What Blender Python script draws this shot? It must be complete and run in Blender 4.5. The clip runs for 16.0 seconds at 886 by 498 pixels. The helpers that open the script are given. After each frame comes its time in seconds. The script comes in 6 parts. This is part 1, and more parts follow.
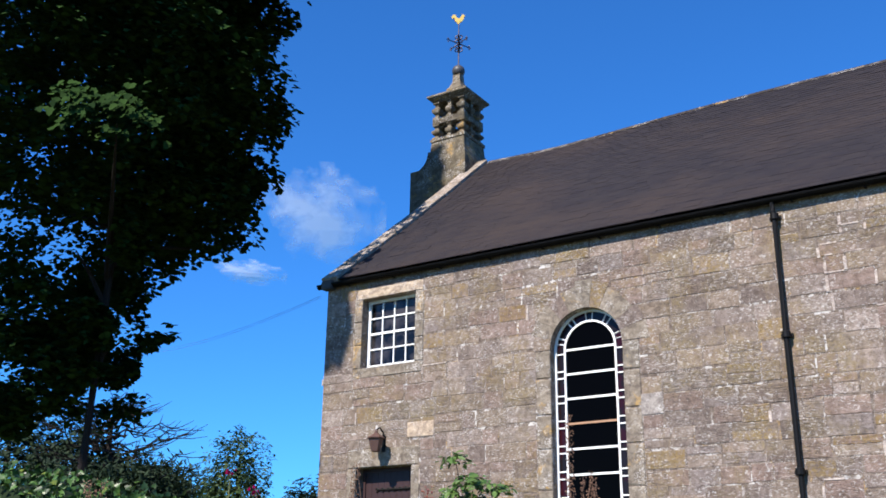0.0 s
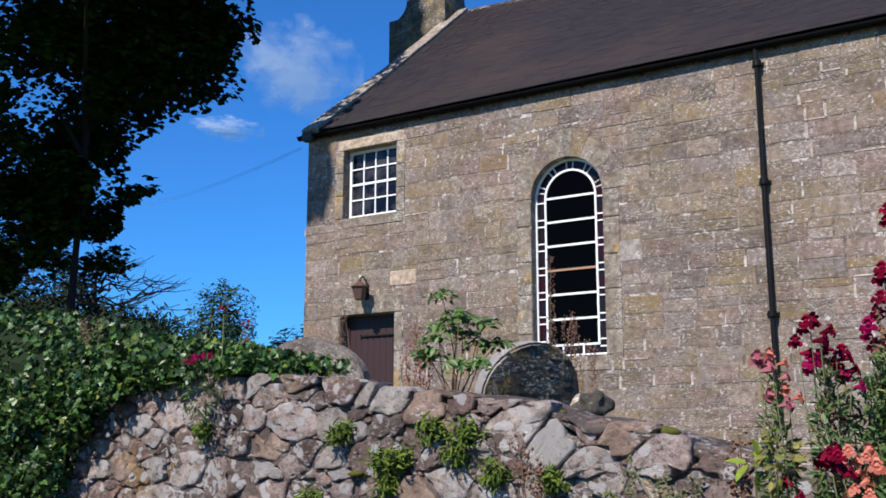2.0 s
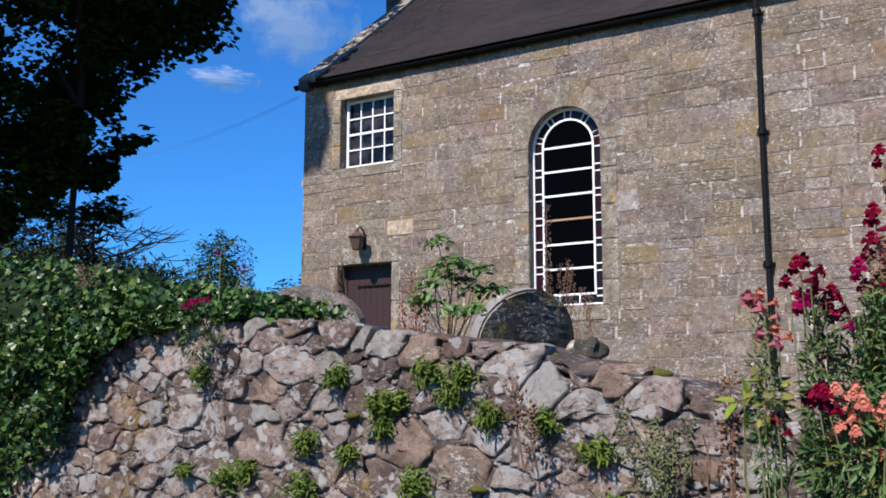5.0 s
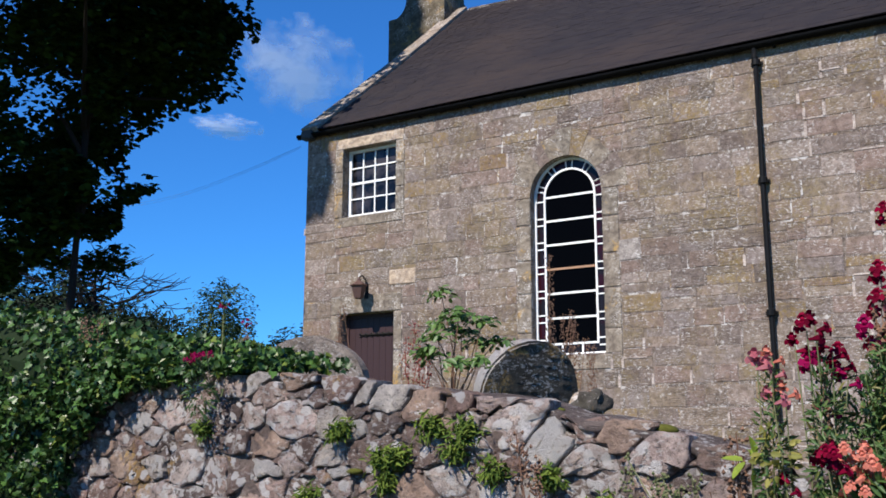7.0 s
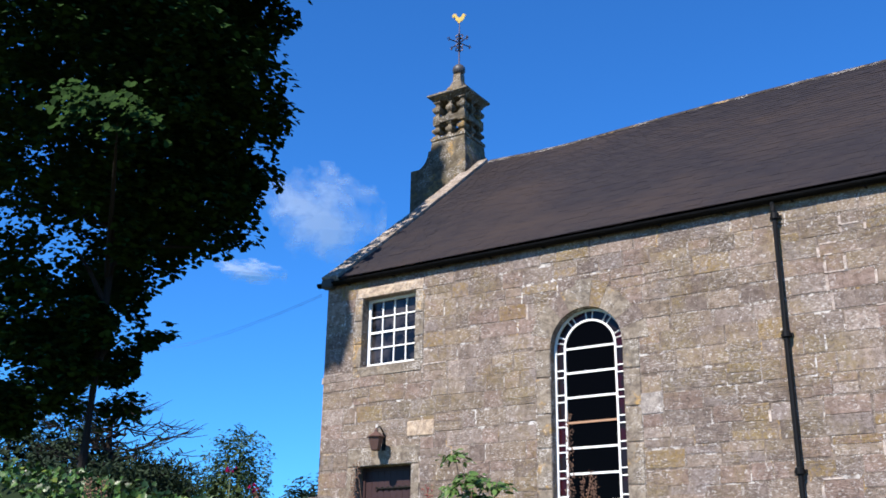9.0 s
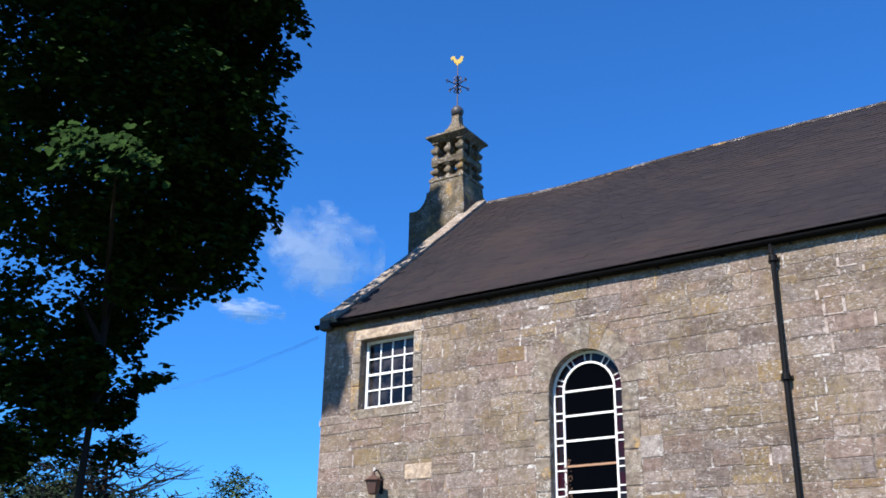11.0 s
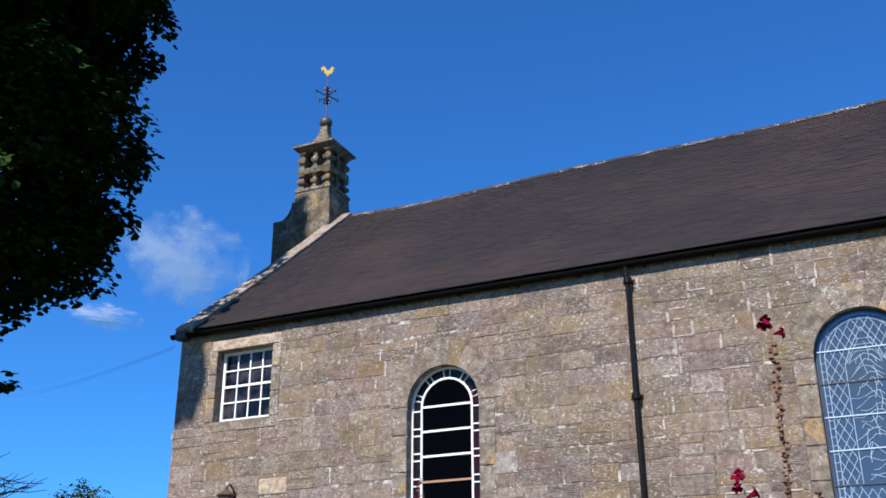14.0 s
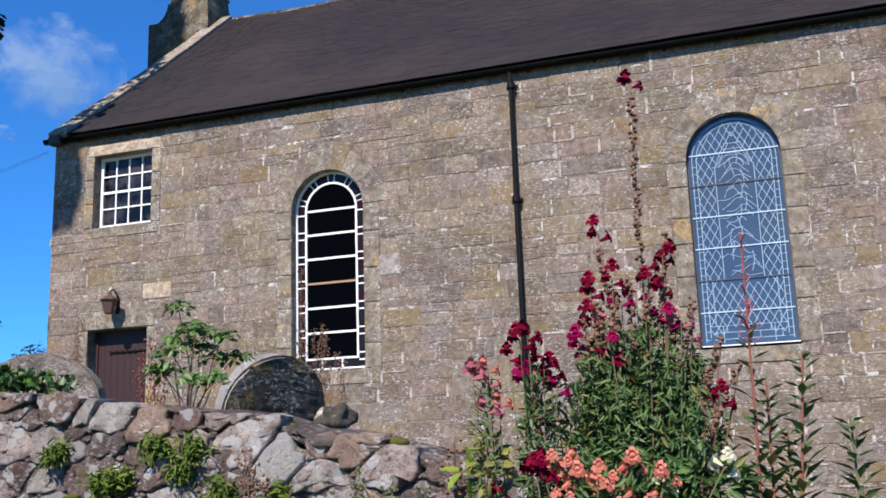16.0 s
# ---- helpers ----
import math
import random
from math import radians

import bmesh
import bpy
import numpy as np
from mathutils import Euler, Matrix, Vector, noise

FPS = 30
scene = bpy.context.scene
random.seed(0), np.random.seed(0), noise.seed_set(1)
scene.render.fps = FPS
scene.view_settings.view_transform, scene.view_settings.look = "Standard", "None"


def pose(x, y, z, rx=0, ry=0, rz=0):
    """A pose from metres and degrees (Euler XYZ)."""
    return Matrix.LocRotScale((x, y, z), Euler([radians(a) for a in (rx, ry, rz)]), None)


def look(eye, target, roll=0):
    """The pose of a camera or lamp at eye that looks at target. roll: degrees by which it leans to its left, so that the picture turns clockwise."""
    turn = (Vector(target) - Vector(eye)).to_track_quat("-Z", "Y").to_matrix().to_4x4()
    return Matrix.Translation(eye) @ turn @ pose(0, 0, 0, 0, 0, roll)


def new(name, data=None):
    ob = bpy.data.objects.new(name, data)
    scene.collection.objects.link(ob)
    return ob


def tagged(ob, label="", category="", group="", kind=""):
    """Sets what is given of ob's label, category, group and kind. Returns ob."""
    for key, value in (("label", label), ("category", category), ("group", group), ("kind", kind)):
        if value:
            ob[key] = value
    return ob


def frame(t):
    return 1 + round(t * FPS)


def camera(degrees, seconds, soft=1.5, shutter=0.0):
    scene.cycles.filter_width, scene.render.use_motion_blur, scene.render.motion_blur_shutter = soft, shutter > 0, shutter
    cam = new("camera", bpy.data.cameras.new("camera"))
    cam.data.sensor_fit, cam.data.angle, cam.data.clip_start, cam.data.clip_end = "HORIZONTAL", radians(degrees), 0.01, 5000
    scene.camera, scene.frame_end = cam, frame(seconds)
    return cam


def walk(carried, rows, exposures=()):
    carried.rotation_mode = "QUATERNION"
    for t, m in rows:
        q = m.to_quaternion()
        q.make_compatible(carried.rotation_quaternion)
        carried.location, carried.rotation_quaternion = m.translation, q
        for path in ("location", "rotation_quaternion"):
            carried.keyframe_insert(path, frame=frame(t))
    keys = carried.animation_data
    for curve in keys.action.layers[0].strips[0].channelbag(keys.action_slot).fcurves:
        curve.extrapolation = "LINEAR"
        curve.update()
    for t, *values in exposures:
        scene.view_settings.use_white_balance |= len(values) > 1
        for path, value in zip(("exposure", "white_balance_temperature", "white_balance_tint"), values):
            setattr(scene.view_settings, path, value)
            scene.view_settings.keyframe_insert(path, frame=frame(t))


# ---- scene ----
cam = camera(46.8, 16.0, soft=1.7)
PATH = [
    (0, (11.75, -14.135, 1.619), (10.72, -12.555, 2.283), 0.8),
    (0.5, (11.765, -14.158, 1.598), (10.735, -12.566, 2.235), 0.4),
    (1, (11.753, -14.189, 1.559), (10.719, -12.57, 2.115), 0.5),
    (1.5, (11.753, -14.195, 1.542), (10.717, -12.547, 2.0), 0.2),
    (2, (11.74, -14.188, 1.523), (10.706, -12.522, 1.915), 0.1),
    (2.5, (11.756, -14.197, 1.51), (10.722, -12.518, 1.847), 0.2),
    (3, (11.749, -14.187, 1.502), (10.712, -12.505, 1.812), 0.1),
    (3.5, (11.768, -14.208, 1.478), (10.729, -12.525, 1.776), 0.2),
    (6, (11.744, -14.18, 1.502), (10.707, -12.497, 1.807), 0.1),
    (6.5, (11.743, -14.187, 1.507), (10.711, -12.506, 1.837), 0.2),
    (7, (11.75, -14.2, 1.519), (10.716, -12.532, 1.909), 0.1),
    (7.5, (11.746, -14.187, 1.536), (10.711, -12.536, 1.983), 0.3),
    (8, (11.76, -14.19, 1.562), (10.725, -12.569, 2.11), 0.5),
    (8.5, (11.763, -14.167, 1.593), (10.733, -12.573, 2.223), 0.4),
    (9, (11.751, -14.139, 1.613), (10.72, -12.558, 2.276), 0.9),
    (9.5, (11.728, -14.102, 1.631), (10.7, -12.528, 2.313), 0.7),
    (12, (11.768, -14.143, 1.67), (10.776, -12.583, 2.434), 0.7),
    (12.5, (11.771, -14.128, 1.686), (10.835, -12.54, 2.462), 0.3),
    (13, (11.782, -14.138, 1.703), (10.916, -12.519, 2.497), 0.5),
    (13.5, (11.786, -14.103, 1.713), (10.979, -12.452, 2.503), 0.1),
    (14, (11.791, -14.088, 1.699), (11.008, -12.412, 2.457), -0.2),
    (14.5, (11.792, -14.064, 1.683), (11.033, -12.354, 2.391), -0.6),
    (15, (11.799, -14.026, 1.644), (11.06, -12.28, 2.279), -1.2),
    (15.5, (11.801, -14.048, 1.586), (11.11, -12.248, 2.117), -1.3),
    (16, (11.833, -14.06, 1.516), (11.206, -12.206, 1.929), -1.9),
]
walk(cam, [(t, look(eye, target, roll)) for t, eye, target, roll in PATH], [(0, 0.84), (0.5, 0.74), (1, 0.54), (2, 0.51), (3.5, 0.51), (6.5, 0.51), (8, 0.54), (8.5, 0.74), (9, 0.84), (9.5, 0.86), (12, 0.80), (12.5, 0.77), (13, 0.73), (14, 0.60), (15, 0.59), (16, 0.62)])

# ---- world, sun ----
SUN_EL, SUN_AZ = 46.0, -5.0   # azimuth: degrees east of straight at the long wall
sun_dir = Vector((math.sin(radians(SUN_AZ)) * math.cos(radians(SUN_EL)), -math.cos(radians(SUN_AZ)) * math.cos(radians(SUN_EL)), math.sin(radians(SUN_EL))))
world = bpy.data.worlds.new("sky")
scene.world = world
world.use_nodes = True
wn = world.node_tree
sky = wn.nodes.new("ShaderNodeTexSky")
sky.sky_type, sky.sun_disc = "NISHITA", False
sky.sun_elevation, sky.sun_rotation = radians(SUN_EL), radians(180 - SUN_AZ)
sky.air_density, sky.dust_density, sky.ozone_density = 1.0, 0.1, 4.0
tint = wn.nodes.new("ShaderNodeMix")
tint.data_type, tint.blend_type = "RGBA", "MULTIPLY"
tint.inputs[0].default_value = 1.0
tint.inputs[7].default_value = (0.30, 0.89, 1.56, 1)
wn.links.new(sky.outputs[0], tint.inputs[6])
wn.links.new(tint.outputs[2], wn.nodes["Background"].inputs[0])
wn.nodes["Background"].inputs[1].default_value = 0.078
sun = new("sun", bpy.data.lights.new("sun", "SUN"))
sun.data.energy, sun.data.angle, sun.data.color = 5.0, radians(0.5), (1.0, 0.92, 0.83)
sun.matrix_world = look(sun_dir * 60, (0, 0, 0))


# ---- materials ----
class Nodes:
    """A small helper round one material's node tree."""

    def __init__(self, name, rough=0.9, metal=0.0, spec=0.3):
        self.mat = bpy.data.materials.new(name)
        self.mat.use_nodes = True
        self.t = self.mat.node_tree
        self.b = self.t.nodes["Principled BSDF"]
        self.b.inputs["Roughness"].default_value = rough
        self.b.inputs["Metallic"].default_value = metal
        self.b.inputs["Specular IOR Level"].default_value = spec
        self.pos = self.node("ShaderNodeNewGeometry").outputs["Position"]

    def node(self, kind, **props):
        n = self.t.nodes.new(kind)
        for k, v in props.items():
            if k in n.inputs.keys():
                self.put(n.inputs[k], v)
        return n

    def put(self, socket, v):
        if isinstance(v, bpy.types.NodeSocket):
            self.t.links.new(v, socket)
        else:
            socket.default_value = v

    def noise(self, scale, detail=4.0, rough=0.6, vec=None, dist=0.0):
        return self.node("ShaderNodeTexNoise", Scale=scale, Detail=detail, Roughness=rough, Distortion=dist, Vector=vec or self.pos).outputs["Fac"]

    def stretch(self, sx, sy, sz):
        n = self.node("ShaderNodeMapping", Vector=self.pos)
        n.inputs["Scale"].default_value = (sx, sy, sz)
        return n.outputs[0]

    def random(self):
        a = self.node("ShaderNodeObjectInfo").outputs["Random"]
        g = self.node("ShaderNodeNewGeometry").outputs["Random Per Island"]
        return self.math("FRACT", self.math("ADD", a, g))

    def math(self, op, a, b=0.0):
        n = self.t.nodes.new("ShaderNodeMath")
        n.operation = op
        self.put(n.inputs[0], a)
        self.put(n.inputs[1], b)
        return n.outputs[0]

    def ramp(self, fac, stops, step=False):
        n = self.t.nodes.new("ShaderNodeValToRGB")
        n.color_ramp.interpolation = "CONSTANT" if step else "LINEAR"
        e = n.color_ramp.elements
        while len(e) < len(stops):
            e.new(0.5)
        for el, (p, c) in zip(e, stops):
            el.position = p
            el.color = (c, c, c, 1) if isinstance(c, (int, float)) else (*c, 1)
        self.put(n.inputs[0], fac)
        return n.outputs[0]

    def mix(self, fac, a, b, blend="MIX"):
        n = self.t.nodes.new("ShaderNodeMix")
        n.data_type, n.blend_type = "RGBA", blend
        self.put(n.inputs[0], fac)
        for s, v in ((n.inputs[6], a), (n.inputs[7], b)):
            self.put(s, (*v, 1) if isinstance(v, tuple) else v)
        return n.outputs[2]

    def color(self, c):
        self.put(self.b.inputs["Base Color"], (*c, 1) if isinstance(c, tuple) else c)
        return self

    def bump(self, height, strength=0.5, distance=0.01):
        n = self.node("ShaderNodeBump", Height=height, Strength=strength, Distance=distance)
        self.t.links.new(n.outputs[0], self.b.inputs["Normal"])
        return self


def stone(name, tones, lichen=0.3, ochre=0.2, striped=False, relief=0.02, fleck=22.0, flake=0.62, speck=0.5, grime=0.6, dots=0.0, chips=0.0):
    """Weathered stone: tone by piece, mottling, dark pores, ochre and white lichen, tooling."""
    m = Nodes(name, 0.92, 0, 0.15)
    base = m.ramp(m.random(), [(i / len(tones), c) for i, c in enumerate(tones)], True)
    big = m.noise(1.3, 3)
    mid = m.noise(8, 7, 0.72, dist=0.3)
    fine = m.noise(48, 6, 0.8)
    c = m.mix(m.ramp(mid, [(0.40, 0.0), (0.60, 1.0)]), m.mix(1.0, base, (0.60, 0.56, 0.56), "MULTIPLY"), m.mix(1.0, base, (1.25, 1.22, 1.20), "MULTIPLY"))
    c = m.mix(m.ramp(fine, [(0.40, grime), (0.465, 0.0)]), c, (0.085, 0.07, 0.062))
    if ochre:
        patch = m.math("MULTIPLY", m.ramp(m.noise(2.1, 5, 0.7, dist=0.6), [(0.60 - 0.2 * ochre, 0.0), (0.65 - 0.15 * ochre, 1.0)]), m.ramp(m.noise(30, 5, 0.75), [(0.44, 0.0), (0.54, 0.8)]))
        c = m.mix(patch, c, (0.40, 0.25, 0.085))
    h = m.math("ADD", m.math("MULTIPLY", mid, 0.9), m.math("MULTIPLY", fine, 0.5))
    if striped:
        tool = m.noise(1.0, 5, 0.65, m.stretch(7, 7, 75), 0.6)
        h = m.math("ADD", h, m.math("MULTIPLY", tool, 1.1))
        c = m.mix(m.ramp(tool, [(0.42, 0.4), (0.49, 0.0)]), c, (0.11, 0.092, 0.082))
    if speck:
        sv = m.stretch(1, 1, 1.9)
        s1 = m.math("MULTIPLY", m.ramp(m.noise(34, 4, 0.7, sv, 0.3), [(0.545, 0.0), (0.575, 1.0)]), m.ramp(m.noise(2.7, 4, 0.6), [(0.57 - 0.15 * speck, 0.0), (0.63 - 0.12 * speck, 1.0)]))
        c = m.mix(m.math("MULTIPLY", s1, 0.68), c, (0.58, 0.555, 0.53))
    if lichen:
        spots = m.math("MULTIPLY", m.ramp(m.noise(fleck, 5, 0.75, dist=0.4), [(flake - 0.045, 0.0), (flake - 0.02, 1.0)]), m.ramp(big, [(0.58 - lichen * 0.2, 0.0), (0.64 - lichen * 0.15, 1.0)]))
        c = m.mix(m.math("MULTIPLY", spots, 0.85), c, (0.60, 0.575, 0.55))
    if dots:
        vo = m.node("ShaderNodeTexVoronoi", Vector=m.pos, Scale=dots)
        lone = m.ramp(vo.outputs["Color"], [(0.44, 0.0), (0.46, 1.0)])
        wob = m.math("ADD", vo.outputs["Distance"], m.math("MULTIPLY", m.math("SUBTRACT", m.noise(40, 3), 0.5), 0.5))
        c = m.mix(m.math("MULTIPLY", m.math("MULTIPLY", lone, m.ramp(wob, [(0.36, 0.9), (0.42, 0.0)])), 1.0), c, (0.62, 0.59, 0.57))
    if chips:
        for size, amount in ((9.0, 1.0), (24.0, 0.5)):
            bent = m.node("ShaderNodeVectorMath", Vector=m.pos)
            m.put(bent.inputs[1], m.node("ShaderNodeMapping", Vector=m.node("ShaderNodeTexNoise", Scale=11.0, Detail=3.0).outputs["Color"]).outputs[0])
            cell = m.node("ShaderNodeTexVoronoi", Vector=bent.outputs[0], Scale=size)
            h = m.math("ADD", h, m.math("MULTIPLY", cell.outputs["Distance"], chips * amount))
    m.color(c)
    return m.bump(h, 1.0, relief).mat


def sandstone(name, tones):
    """Squared sandstone: one tone a block, some blocks ochre, many with level tooling and pale flecks."""
    m = Nodes(name, 0.92, 0, 0.12)
    r = m.random()
    r2 = m.math("FRACT", m.math("MULTIPLY", r, 7.31))
    r3 = m.math("FRACT", m.math("MULTIPLY", r, 13.7))
    base = m.ramp(r, [(i / len(tones), c) for i, c in enumerate(tones)], True)
    mid = m.noise(9, 6, 0.7, dist=0.3)
    fine = m.noise(42, 4, 0.7)
    c = m.mix(m.ramp(mid, [(0.38, 0.0), (0.62, 1.0)]), m.mix(1.0, base, (0.66, 0.63, 0.60), "MULTIPLY"), m.mix(1.0, base, (1.20, 1.19, 1.18), "MULTIPLY"))
    # ochre crusts: whole blocks, and looser patches between them
    crust = m.ramp(m.noise(16, 6, 0.75, dist=0.4), [(0.42, 0.0), (0.56, 0.8)])
    c = m.mix(m.math("MULTIPLY", crust, m.ramp(r2, [(0.90, 0.0), (0.91, 0.9)])), c, (0.235, 0.155, 0.055))
    c = m.mix(m.math("MULTIPLY", crust, m.ramp(m.noise(1.1, 4, 0.6, dist=0.5), [(0.47, 0.0), (0.60, 0.72)])), c, (0.22, 0.158, 0.062))
    # grey-green algae high on the wall and dark pores
    c = m.mix(m.ramp(m.noise(0.55, 4, 0.65), [(0.5, 0.0), (0.66, 0.22)]), c, (0.19, 0.175, 0.125))
    c = m.mix(m.ramp(fine, [(0.37, 0.6), (0.45, 0.0)]), c, (0.06, 0.05, 0.043))
    tool = m.noise(1.0, 5, 0.65, m.stretch(6, 6, 62), 0.6)
    worked = m.math("MULTIPLY", m.ramp(r3, [(0.28, 0.0), (0.36, 1.0)]), m.ramp(m.noise(0.8, 3), [(0.42, 0.15), (0.56, 1.0)]))
    c = m.mix(m.math("MULTIPLY", m.ramp(tool, [(0.40, 0.55), (0.48, 0.0)]), worked), c, (0.09, 0.075, 0.066))
    fleck = m.ramp(m.noise(19, 4, 0.62, m.stretch(1, 1, 2.6), 0.3), [(0.54, 0.0), (0.62, 1.0)])
    pale = m.math("MULTIPLY", fleck, m.ramp(m.noise(1.9, 5, 0.65), [(0.43, 0.0), (0.53, 0.9)]))
    c = m.mix(m.math("MULTIPLY", pale, 0.66), c, (0.52, 0.49, 0.465))
    spots = m.math("MULTIPLY", m.ramp(m.noise(14, 5, 0.68, dist=0.4), [(0.60, 0.0), (0.63, 1.0)]), m.ramp(m.noise(2.8, 3), [(0.42, 0.1), (0.55, 1.0)]))
    c = m.mix(m.math("MULTIPLY", spots, 0.66), c, (0.55, 0.525, 0.50))
    h = m.math("ADD", m.math("MULTIPLY", mid, 0.8), m.math("ADD", m.math("MULTIPLY", fine, 0.35), m.math("MULTIPLY", m.math("MULTIPLY", tool, worked), 1.3)))
    return m.color(c).bump(h, 0.9, 0.022).mat


TAN = [(0.1985, 0.1559, 0.1282), (0.2346, 0.1842, 0.1560), (0.1743, 0.1363, 0.1203), (0.2147, 0.1578, 0.1363), (0.2254, 0.1815, 0.1523), (0.1590, 0.1268, 0.1131), (0.2192, 0.1731, 0.1390), (0.2076, 0.1688, 0.1505), (0.1814, 0.1464, 0.1302), (0.2254, 0.1688, 0.1461), (0.2542, 0.2083, 0.1845), (0.2138, 0.1782, 0.1666)]
M_BLOCK = sandstone("weathered_sandstone", TAN)
M_DRESSED = stone("dressed_sandstone", [(0.200, 0.174, 0.140), (0.221, 0.191, 0.153), (0.187, 0.166, 0.136)], 0.15, 0.12, False, 0.006, 30)
M_PALE = stone("pale_new_sandstone", [(0.40, 0.325, 0.245), (0.42, 0.345, 0.265)], 0, 0, False, 0.006)
M_POINTING = stone("pale_lime_pointing", [(0.36, 0.31, 0.275), (0.42, 0.365, 0.325)], 0.2, 0, False, 0.01)
M_GREYBLOCK = stone("smooth_grey_sandstone", [(0.26, 0.24, 0.222), (0.275, 0.252, 0.232)], 0.2, 0, False, 0.006)
M_MORTAR = stone("lime_mortar", [(0.185, 0.152, 0.126)], 0.5, 0.1, False, 0.03, 6, 0.58, 0.8, 0.5)
M_BELFRY = stone("mossy_sandstone", [(0.141, 0.122, 0.086), (0.160, 0.138, 0.099), (0.122, 0.109, 0.080)], 0.2, 0.25, False, 0.03, 22, 0.62, 0.3, 0.8)
M_COPING = stone("pale_coping_stone", [(0.245, 0.211, 0.170), (0.272, 0.231, 0.190), (0.224, 0.194, 0.160)], 0.4, 0.1, False, 0.012)
M_RUBBLE = stone("field_stone", [(0.3270, 0.2318, 0.1979), (0.4227, 0.3159, 0.2703), (0.2113, 0.1557, 0.1357), (0.3594, 0.2420, 0.1979), (0.2859, 0.2318, 0.2083), (0.4539, 0.3557, 0.3049), (0.2537, 0.1864, 0.1599), (0.3493, 0.2523, 0.1933), (0.1802, 0.1386, 0.1243), (0.3804, 0.2773, 0.2371)], 0.5, 0.08, False, 0.03, 16.0, 0.585, 0.9, 0.8, 17.0, 0.3)
M_LIGHTSTONE = stone("pale_field_stone", [(0.5383, 0.4479, 0.4011), (0.4916, 0.4198, 0.3777), (0.5150, 0.4134, 0.3726)], 0.65, 0.05, False, 0.03, 10.0, 0.57, 0.9, 0.7, 15.0, 0.3)
M_WHITESTONE = stone("lichen_white_stone", [(0.6405, 0.5946, 0.5445), (0.5848, 0.5402, 0.4984), (0.5291, 0.4790, 0.4275)], 0.9, 0.0, False, 0.04, 7, 0.50, 0.6, 0.6, 0.0, 0.3)
M_GRAVE = stone("dark_lichened_headstone", [(0.075, 0.071, 0.06)], 0.4, 0.1, False, 0.03, 34, 0.635, 0.5, 0.8)
M_BOULDER = stone("grey_headstone", [(0.25, 0.215, 0.185)], 0.6, 0.15, False, 0.035, 20, 0.6, 0.8, 0.9)
M_DARKSLAB = stone("dark_coping_slab", [(0.12, 0.098, 0.092), (0.14, 0.114, 0.106)], 0.4, 0.1, False, 0.04, 18, 0.60, 0.7, 0.9, 0.0, 0.2)

m = Nodes("roof_slate", 0.8, 0, 0.1)
c = m.ramp(m.random(), [(0, (0.0207, 0.0180, 0.0211)), (0.5, (0.0233, 0.0202, 0.0227)), (1, (0.0268, 0.0231, 0.0248))])
c = m.mix(m.ramp(m.noise(0.33, 5, 0.65), [(0.46, 0.0), (0.66, 0.75)]), c, (0.0400, 0.0300, 0.0270))
c = m.mix(m.ramp(m.noise(24, 5, 0.75), [(0.62, 0.0), (0.7, 0.35)]), c, (0.12, 0.11, 0.11))
c = m.mix(m.ramp(m.noise(1.0, 5, 0.7, m.stretch(1.6, 9, 9), 0.4), [(0.36, 0.6), (0.5, 0.0)]), c, (0.0165, 0.0150, 0.0200))
M_SLATE = m.color(c).bump(m.noise(40, 5, 0.7), 0.6, 0.008).mat
M_RIDGE = stone("grey_ridge_stone", [(0.0372, 0.0324, 0.0300), (0.0480, 0.0420, 0.0378)], 0.3, 0.05, False, 0.02)


def plain(name, col, rough=0.6, metal=0.0, spec=0.4, vary=0.25, scale=14.0, relief=0.002):
    k = Nodes(name, rough, metal, spec)
    f = k.noise(scale, 5, 0.7)
    dark = tuple(v * (1 - vary) for v in col)
    light = tuple(min(1, v * (1 + vary)) for v in col)
    return k.color(k.mix(f, dark, light)).bump(f, 0.4, relief).mat

M_IRON = plain("black_painted_iron", (0.006, 0.006, 0.0065), 0.5, 0, 0.15)
M_LEAD = plain("dark_lead", (0.05, 0.05, 0.055), 0.5)
M_WHITE = plain("white_gloss_paint", (0.80, 0.80, 0.78), 0.4, 0, 0.5, 0.06)
M_DOOR = plain("maroon_door_paint", (0.036, 0.018, 0.019), 0.55, 0, 0.3, 0.15)
M_RUST = plain("rusty_lamp_metal", (0.10, 0.055, 0.045), 0.6, 0.2)
M_GOLD = plain("gilded_metal", (0.85, 0.55, 0.12), 0.3, 0.8, 0.5, 0.1)
M_VANE = plain("weathered_vane_iron", (0.06, 0.055, 0.08), 0.5, 0.3)
M_WOODBAR = plain("bare_wood_bar", (0.35, 0.20, 0.12), 0.6)
M_CAME = plain("pale_leading", (0.42, 0.52, 0.62), 0.5, 0, 0.4, 0.1)

m = Nodes("dark_window_glass", 0.03, 0, 0.5)
m.b.inputs["Specular IOR Level"].default_value = 0.02
M_GLASS = m.color((0.0012, 0.0012, 0.0014)).bump(m.noise(2.2, 2), 0.06, 0.02).mat
m = Nodes("red_border_glass", 0.15, 0, 0.2)
M_REDGLASS = m.color(m.ramp(m.noise(3.5, 1), [(0.50, (0.012, 0.008, 0.008)), (0.58, (0.024, 0.004, 0.006))])).mat
# grey patches in the colour stand in for reflections on the panes
m = Nodes("sash_glass_grey_reflection", 0.08, 0, 0.3)
M_SASHGLASS = m.color(m.ramp(m.noise(2.6, 3, 0.6), [(0.42, (0.004, 0.004, 0.0045)), (0.6, (0.045, 0.04, 0.042))])).bump(m.noise(6, 2), 0.1, 0.02).mat
m = Nodes("protective_window_sheet", 0.05, 0.35, 0.5)
